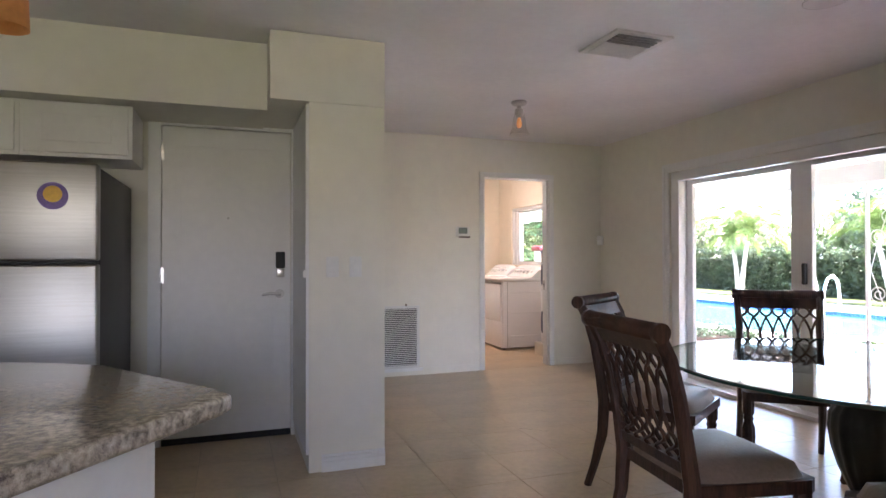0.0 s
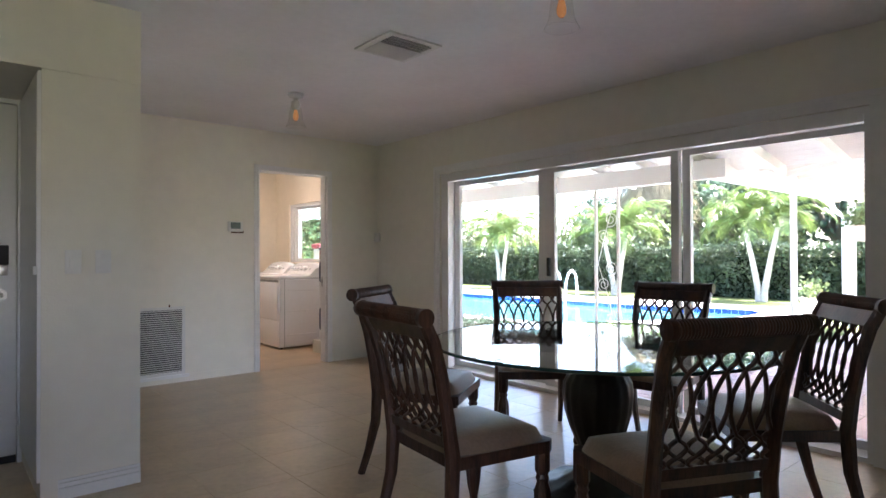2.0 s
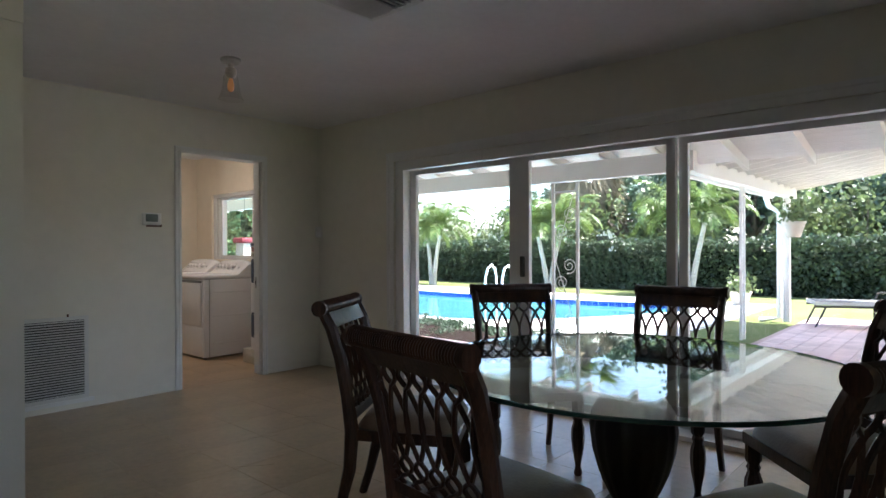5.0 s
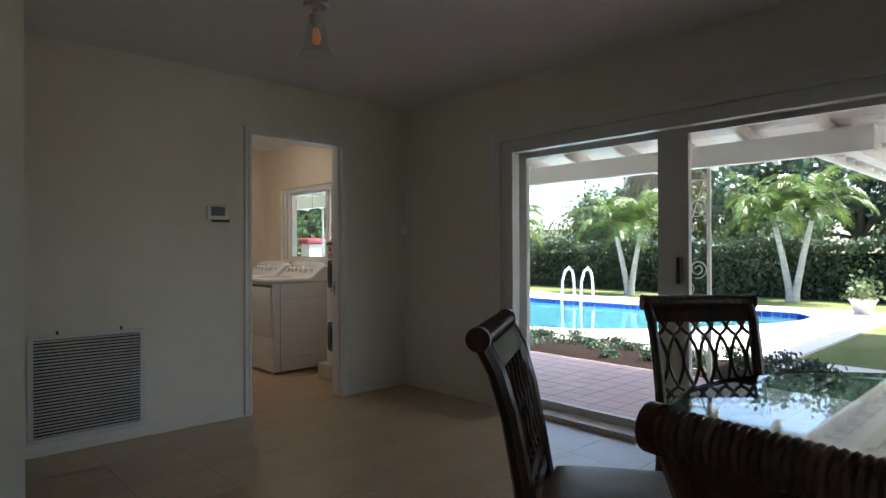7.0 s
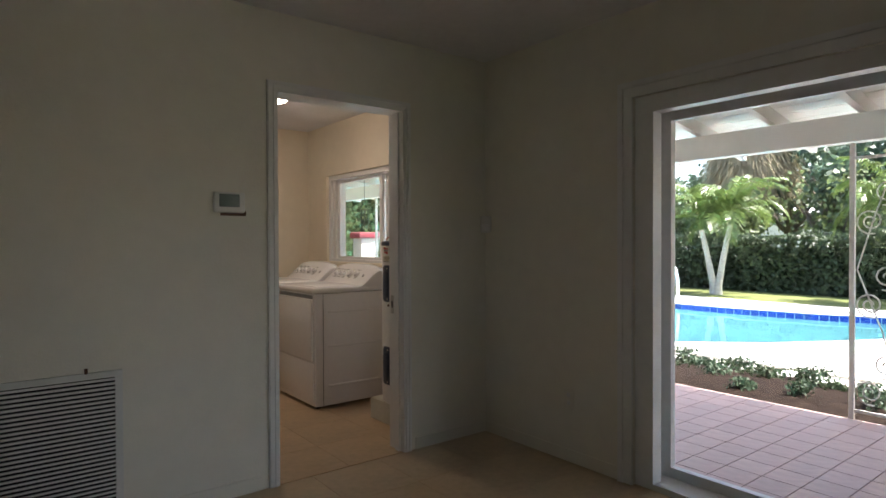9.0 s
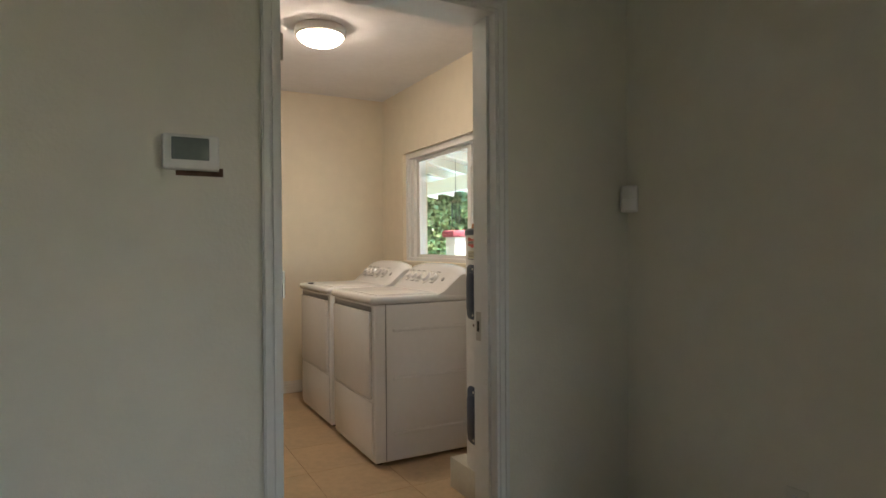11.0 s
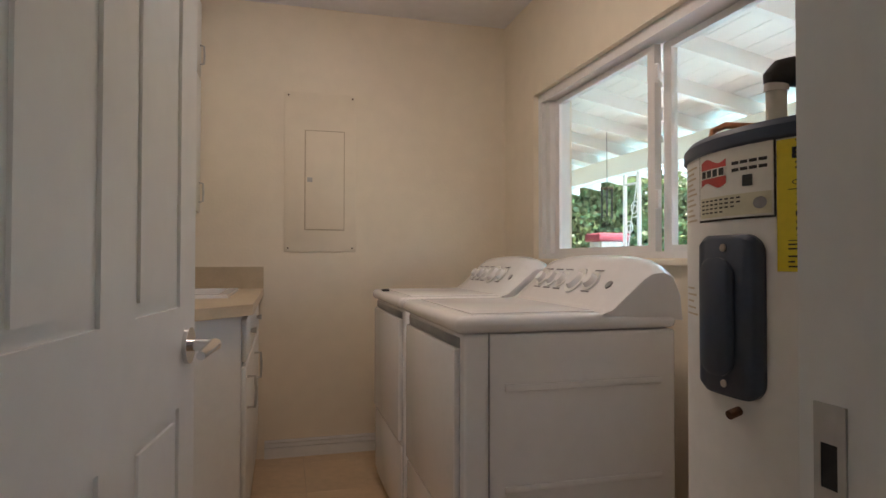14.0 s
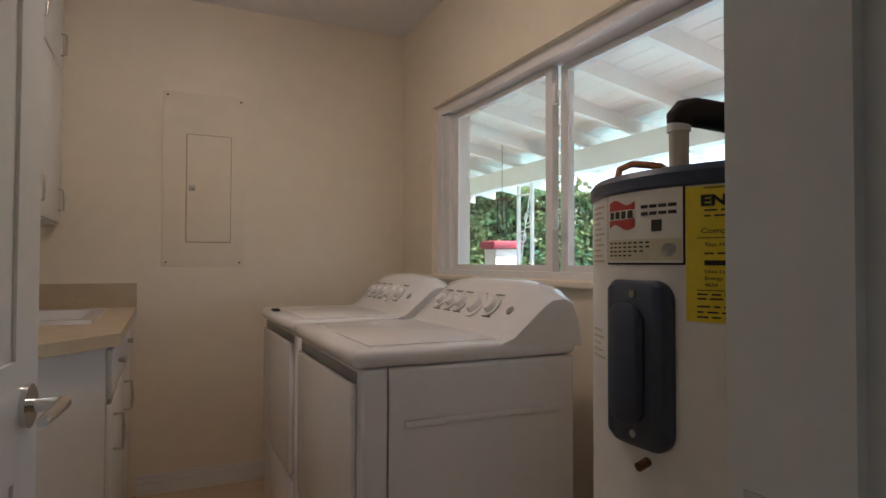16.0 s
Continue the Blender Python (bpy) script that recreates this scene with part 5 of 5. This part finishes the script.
def shrub_row(label, x, y0, y1, n, h0, h1, count, size, material, seed):
    for k in range(n):
        g = random.Random(seed + k)
        y = y0 + (y1 - y0) * (k + 0.5) / n + g.uniform(-0.4, 0.4)
        h = g.uniform(h0, h1)
        r = root("bush", label, "bush", pose(x + g.uniform(-0.4, 0.4), y, GZ), "bushes behind the hedge")
        stems = bmesh.new()
        tips = []
        for q in range(7):
            a, l = g.uniform(0, 6.3), g.uniform(0.4, 1.0)
            tip = (l * math.cos(a), l * 1.2 * math.sin(a), h * g.uniform(0.7, 1.0))
            tips.append(tip)
            tube(stems, [(0.1 * math.cos(a), 0.1 * math.sin(a), 0), (tip[0] * 0.4, tip[1] * 0.4, h * 0.5), tip], [0.04, 0.025, 0.008], 5)
        part("stems", stems, BARK, r)

        def place(gg):
            t = gg.choice(tips)
            f = gg.uniform(0.25, 1.05)
            s = 0.42 * (1.15 - 0.6 * f)
            return (t[0] * f + gg.gauss(0, s), t[1] * f + gg.gauss(0, s), max(0.2, t[2] * f + gg.gauss(0, 0.2)))
        leaves("crown", count, place, size, material, r, "", seed + k)


shrub_row("light green feathery bush behind the hedge", 20.2, -12, 30, 18, 2.3, 3.4, 1500, 0.17, LEAFL, 50)


def tree(label, x, y, h, spread, n, material, seed, leaf=0.24):
    g = random.Random(seed)
    r = root("tree", label, "tree", pose(x, y, GZ), "trees behind the hedge")
    bm, tips = bmesh.new(), []
    tube(bm, [(0, 0, 0), (0.1, 0.05, h * 0.25), (0.0, 0.1, h * 0.5)], [0.22, 0.17, 0.12], 8)
    for q in range(16):
        a, e = g.uniform(0, 6.3), g.uniform(0.35, 1.0)
        tip = (spread * math.cos(a) * g.uniform(0.4, 1), spread * math.sin(a) * g.uniform(0.4, 1), h * e)
        tube(bm, [(0, 0.08, h * 0.3), (tip[0] * 0.5, tip[1] * 0.5, h * (0.3 + (e - 0.3) * 0.6)), tip], [0.09, 0.05, 0.015], 5)
        tips.append(tip)
    part("trunk", bm, BARK, r)
    clumps = [(t[0] + g.gauss(0, 0.35), t[1] + g.gauss(0, 0.35), t[2] + g.gauss(0, 0.3), g.uniform(0.35, 0.8)) for t in tips for _ in range(3)]

    def place(gg):
        c = gg.choice(clumps)
        return (c[0] + gg.gauss(0, c[3] * 0.5), c[1] + gg.gauss(0, c[3] * 0.5), max(0.8, c[2] + gg.gauss(0, c[3] * 0.4)))
    leaves("crown", n, place, leaf, material, r, "", seed)


tree("broad blue-green tree behind the hedge", 26, 9.0, 6.4, 2.8, 5000, LEAFB, 71)
tree("broad blue-green tree behind the hedge", 25, 5.0, 5.8, 2.6, 5000, LEAFB, 72)
tree("dark green tree behind the hedge", 27, 13.5, 5.2, 2.4, 4500, LEAFB, 73)
for tx, ty, th_, sd in ((23.0, 3.4, 4.7, 81), (23.4, 7.0, 5.2, 82), (23.2, 10.6, 4.6, 83), (24.5, -2.0, 4.0, 84), (25.5, 16.5, 4.2, 85)):
    tree("leafy blue-green tree behind the hedge", tx, ty, th_, 2.3, 7000, LEAFB, sd, 0.2)
tree("dark green tree behind the hedge", 28, 0.5, 4.6, 2.4, 4000, LEAF, 74)
tree("slender pale tree beyond the porch end", 12.5, 21.0, 5.5, 1.7, 3000, LEAFL, 75)
tree("leafy green tree beyond the porch end", 8.2, 22.5, 5.5, 2.4, 5000, LEAFL, 76)


def frond(bm, base, yaw, length, elev, bend, n, leaf, g):
    """One feather-shaped palm leaf: a rib that starts steep and arches over, with hanging leaflets."""
    pts = [Vector(base)]
    d = Vector((math.cos(yaw), math.sin(yaw), 0))
    for i in range(n):
        e = elev - bend * (i / n) ** 1.4
        pts.append(pts[-1] + (d * math.cos(e) + Vector((0, 0, math.sin(e)))) * length / n)
    tube(bm, pts, [0.016 * (1 - 0.85 * i / n) for i in range(n + 1)], 4)
    side = Vector((-d.y, d.x, 0))
    for i in range(3, n + 1):
        f = i / n
        l = leaf * (0.4 + 0.7 * math.sin(math.pi * min(1, f * 0.8 + 0.15)))
        fw = (pts[i] - pts[i - 1]).normalized()
        up = side.cross(fw) * -1
        for s in (-1, 1):
            t = (side * s * 0.8 + fw * 0.65 + up * 0.25 + Vector((0, 0, g.uniform(-0.35, 0.0)))).normalized()
            midp = pts[i] + t * l * 0.5
            tip = pts[i] + t * l + Vector((0, 0, -0.45 * l))
            w = fw * 0.017
            v = [bm.verts.new(p) for p in (pts[i] - w, pts[i] + w, midp + w, tip, midp - w)]
            bm.faces.new(v)


def palm(x, y, stems, h, length, seed, label):
    g = random.Random(seed)
    r = root("palm_tree", label, "palm tree", pose(x, y, GZ), "palm trees on the lawn")
    for k in range(stems):
        lean = (-1 if k == 0 else 1) * 0.28
        hh = h * (1.0 if k == 0 else 0.93)
        tops = (g.uniform(-0.1, 0.1), lean * hh * 0.72, hh)
        part("trunk", tube(bmesh.new(), [(0, lean * 0.15, 0), (0, lean * 0.25, 0.25), (tops[0] * 0.6, tops[1] * 0.58, hh * 0.6), tops], [0.12, 0.085, 0.07, 0.06], 12), TRUNK, r, "smooth pale grey trunk")
        part("crownshaft", tube(bmesh.new(), [tops, (tops[0], tops[1] * 1.12, hh + 0.35)], [0.062, 0.035], 10), PALM, r)
        bm = bmesh.new()
        b = (tops[0], tops[1] * 1.1, hh + 0.30)
        nf = 15
        for q in range(nf):
            frond(bm, b, 2 * math.pi * q / nf + g.uniform(-0.2, 0.2), length * g.uniform(0.85, 1.1), radians((78, 55, 30, 62, 15)[q % 5] + g.uniform(-8, 8)), radians(g.uniform(75, 120)), 28, 0.36, g)
        part("crown", bm, PALM, r, "arching feathery fronds", 0)


palm(16.6, 11.1, 2, 1.75, 1.5, 5, "twin-trunk palm with pale trunks and feathery fronds")
palm(17.2, 7.1, 2, 1.95, 1.45, 6, "twin-trunk palm with pale trunks and feathery fronds")
palm(16.2, 15.6, 2, 1.75, 1.4, 7, "twin-trunk palm with pale trunks and feathery fronds")
palm(15.8, 22.0, 1, 2.0, 1.5, 8, "slim palm with pale trunk and feathery fronds")

# old fan palm with a skirt of dry leaves
fan = root("fan_palm", "tall fan palm with a hanging skirt of dry leaves", "palm tree", pose(22.0, 12.8, GZ))
part("trunk", tube(bmesh.new(), [(0, 0, 0), (0.05, 0, 2.5), (0, 0, 5.5)], [0.22, 0.2, 0.2], 12), BARK, fan)
g = random.Random(11)
for nm, mt, cnt, z0, z1, dz in (("dry_skirt", STRAW, 150, 3.2, 4.6, -1.0), ("crown", PALM, 60, 4.6, 5.6, 0.4)):
    bm = bmesh.new()
    for q in range(cnt):
        a, z = g.uniform(0, 6.3), g.uniform(z0, z1)
        c = Vector((math.cos(a) * 0.9, math.sin(a) * 0.9, z))
        tube(bm, [(0, 0, z + 0.2), c * 0.6 + Vector((0, 0, z * 0.4)), c], 0.012, 4)
        for k in range(12):
            b = a + (k - 5.5) * 0.16
            tip = c + Vector((math.cos(b) * 0.8, math.sin(b) * 0.8, dz * g.uniform(0.6, 1.2)))
            sd_ = Vector((-math.sin(b), math.cos(b), 0)) * 0.03
            bm.faces.new([bm.verts.new(p) for p in (c - sd_, c + sd_, tip)])
    part(nm, bm, mt, fan, "", 0)

# low plants in the mulch bed, potted plants
for k in range(84):
    g = random.Random(300 + k)
    r = root("low_plant", "small grey-green ground plant in the mulch bed", "plant", pose((BED1 - g.uniform(0.08, 0.35) if k % 2 else g.uniform(BED0 + 0.2, BED1 - 0.1)), 3.9 + 10.2 * (k + 0.5) / 84 + g.uniform(-0.1, 0.1), GZ + 0.03), "plants in the mulch bed")
    rad, hh = g.uniform(0.08, 0.19), g.uniform(0.07, 0.19)
    stem = bmesh.new()
    for q in range(5):
        a = g.uniform(0, 6.3)
        tube(stem, [(0, 0, -0.03), (rad * 0.6 * math.cos(a), rad * 0.6 * math.sin(a), hh)], [0.006, 0.003], 4)
    part("stems", stem, BARK, r)
    leaves("foliage", 170, lambda gg: (gg.gauss(0, rad * 0.6), gg.gauss(0, rad * 0.6), gg.uniform(0.03, hh)), 0.04, LEAFB if k % 3 else LEAF, r, "", 400 + k, 0.8)


def potted(name, label, m, size):
    r = root(name, label, "potted plant", m)
    part("pot", lathe(bmesh.new(), [(0.6 * size, 0), (size, size * 1.3), (size * 1.08, size * 1.3), (size * 1.08, size * 1.5), (size * 0.9, size * 1.5), (size * 0.88, size * 1.35)], 24), POTM, r, "pale clay pot")
    leaves("foliage", 260, lambda gg: (gg.gauss(0, size * 0.7), gg.gauss(0, size * 0.7), size * 1.4 + abs(gg.gauss(0, size * 0.9))), size * 0.45, LEAFL, r, "", 900, 0.6)
    return r


potted("potted_plant", "leafy plant in a pale clay pot", pose(14.9, 5.2, GZ), 0.22)
hb = potted("hanging_plant", "white hanging basket with trailing green leaves", pose(11.9, YB - 0.15, 1.36), 0.17)
part("hanger", tube(bmesh.new(), [(0, 0, 0.22), (0, 0.1, 0.72)], 0.006, 5), RAFTER, hb)

# ---------- sun lounger ----------
lg = root("sun_lounger", "dark metal sun lounger with a striped cushion", "lounger", pose(12.0, 3.15, -0.062, 0, 0, -158))
for s in (-1, 1):
    part("side_rail", tube(bmesh.new(), [(s * 0.3, -0.2, 0.33), (s * 0.3, 1.1, 0.34), (s * 0.3, 1.75, 0.70)], 0.018, 8), CHARCOAL, lg)
    part("arm", tube(bmesh.new(), [(s * 0.31, 0.75, 0.34), (s * 0.32, 0.80, 0.52), (s * 0.32, 1.25, 0.54), (s * 0.31, 1.35, 0.46)], 0.016, 8), CHARCOAL, lg)
    for yy, dy in ((-0.05, -0.15), (0.75, 0.0), (1.25, 0.1)):
        part("leg", tube(bmesh.new(), [(s * 0.3, yy, 0.34), (s * 0.3, yy + dy, 0.0)], 0.016, 8), CHARCOAL, lg)
bm = boxes((-0.29, 0.29, -0.2, 1.1, 0.352, 0.41))
part("mattress", bm, STRIPE, lg, "pale striped cushion")
bk = boxes((-0.29, 0.29, 0.0, 0.75, 0.0, 0.06))
bo = part("backrest", bk, STRIPE, lg)
bo.location, bo.rotation_euler = (0, 1.1, 0.36), (radians(29), 0, 0)
for i in range(5):
    part("stripe", boxes((-0.25 + i * 0.12, -0.20 + i * 0.12, -0.19, 1.09, 0.4105, 0.413)), CHARCOAL, lg)

# ---------- things seen from the laundry window ----------
pt = root("patio_bar", "pale outdoor bar counter under a red cloth beyond the porch", "bar counter", pose(8.12, 14.0, GZ))
part("cloth", bbox(-0.25, 0.25, -0.22, 0.22, 1.43, 1.55, 0.03), REDC, pt, "red cloth")
part("counter", bbox(-0.19, 0.19, -0.17, 0.17, 0.0, 1.429, 0.01), POTM, pt)
wc = root("wind_chime", "dark tubular wind chime hanging from a porch rafter", "wind chime", pose(6.42, 11.115, 1.45))
part("cord", tube(bmesh.new(), [(0, 0, 0.29), (0, 0, bz(6.42) - 1.56)], 0.003, 5), INK, wc)
part("top_disc", tube(bmesh.new(), [(0, 0, 0.275), (0, 0, 0.29)], 0.065, 16), BROWN, wc)
for k in range(6):
    a = k * math.pi / 3
    part("chime_tube", tube(bmesh.new(), [(0.052 * math.cos(a), 0.052 * math.sin(a), 0.275), (0.052 * math.cos(a), 0.052 * math.sin(a), 0.03 * (k % 3))], 0.009, 8), INK, wc)
part("clapper", tube(bmesh.new(), [(0, 0, 0.27), (0, 0, -0.10)], 0.003, 5), INK, wc)
part("wind_catcher", bbox(-0.025, 0.025, -0.004, 0.004, -0.16, -0.10, 0.002), CLEAR, wc, "small clear glass wind catcher")


# ---------- far houses ----------
def house(x, y, w, d, h, label, yaw=0):
    r = root("house", label, "house", pose(x, y, GZ, 0, 0, yaw))
    part("wall", boxes((0, d, -w / 2, w / 2, 0, h)), STUCCO, r, "", 0)
    bm = bmesh.new()
    e = 0.5
    v = [bm.verts.new(p) for p in ((-e, -w / 2 - e, h + 0.002), (d + e, -w / 2 - e, h + 0.002), (d + e, w / 2 + e, h + 0.002), (-e, w / 2 + e, h + 0.002), (d / 2, -w / 4, h + 1.3), (d / 2, w / 4, h + 1.3))]
    for f in ((0, 1, 4), (1, 2, 5, 4), (2, 3, 5), (3, 0, 4, 5), (3, 2, 1, 0)):
        bm.faces.new([v[i] for i in f])
    part("roof", bm, ROOFM, r, "", 0)
    for k in range(3):
        wd = part("window", boxes((-0.03, 0.0, -w / 2 + (k + 0.6) * w / 3.2, -w / 2 + (k + 0.6) * w / 3.2 + 1.2, 1.0, 2.1)), FRAME, r)
        part("pane", boxes((-0.036, -0.031, -w / 2 + (k + 0.6) * w / 3.2 + 0.06, -w / 2 + (k + 0.6) * w / 3.2 + 1.14, 1.06, 2.04)), DARK, wd)


house(38, 24, 14, 8, 2.8, "low white neighbouring house with grey roof")
house(34, -2, 16, 8, 2.9, "low white neighbouring house with grey roof")

# ---------- hairline cracks in the tile floor ----------
for cx, cy, ang, ln in ((2.62, 4.35, -38, 0.22), (2.95, 4.75, -30, 0.16), (3.35, 4.95, -32, 0.24)):
    crack = bmesh.new()
    g = random.Random(int(cx * 100))
    pts = [(ln * (k / 8 - 0.5), g.uniform(-0.006, 0.006)) for k in range(9)]
    for (xa, ya), (xb, yb2) in zip(pts, pts[1:]):
        crack.faces.new([crack.verts.new(p) for p in ((xa, ya - 0.0012, 0.0006), (xb, yb2 - 0.0012, 0.0006), (xb, yb2 + 0.0012, 0.0006), (xa, ya + 0.0012, 0.0006))])
    ck = struct("floor_crack", crack, BROWN, "thin dark crack in the tile floor", 0)
    ck.matrix_basis = pose(cx, cy, 0, 0, 0, ang)

# ---------- floor pieces, last ----------
T = 0.41
tile_mesh = mesh_of("floor_tile", bbox(0.0009, T - 0.0009, 0.0009, T - 0.0009, -0.004, 0.0, 0.0007, 1), TILE, 0)
for i in range(-7, 12):
    for j in range(-4, 16):
        x, y = 4.58 - (11 - i) * T, 6.43 - (16 - j) * T
        if x < -2.7 or y < -1.7 or y > 6.1:
            continue
        t = new("floor_tile", tile_mesh)
        t.parent, t.location = floor, (x, y, 0)
ltile = mesh_of("laundry_tile", bbox(0.0009, T - 0.0009, 0.0009, T - 0.0009, -0.004, 0.0, 0.0007, 1), LTILE, 0)
for i in range(5):
    for j in range(8):
        t = new("floor_tile", ltile)
        t.parent, t.location = lfloor, (2.76 + i * T, 6.436 + j * T, 0)
P = 0.2
ptile = mesh_of("porch_tile", bbox(0.003, P - 0.003, 0.003, P - 0.003, -0.008, 0.0, 0.001, 1), PORCH, 0)
rest = bmesh.new()
for i in range(10):
    for j in range(80):
        x, y = 4.97 + i * P, -0.2 + j * P
        if 2.6 <= y < 8.6 and len(porch.children) < 300:
            t = new("porch_tile", ptile)
            t.parent, t.location = porch, (x, y, -0.05)
        else:
            box(rest, x + 0.003, x + P - 0.003, y + 0.003, y + P - 0.003, -0.058, -0.05)
tagged(part("porch_tiles", rest, PORCH, porch, "", 0), kind="stuff")
bricks = bmesh.new()
for i in range(30):
    for j in range(44):
        x, y = 7.02 + i * 0.205, -5.9 + j * 0.213
        o = 0.1 if j % 2 else 0.0
        if x + o + 0.2 < 13.2 and y < 3.5:
            box(bricks, x + o, x + o + 0.198, y, y + 0.205, -0.066, -0.056)
tagged(part("pavers", bricks, BRICK, terrace, "", 0), kind="stuff")
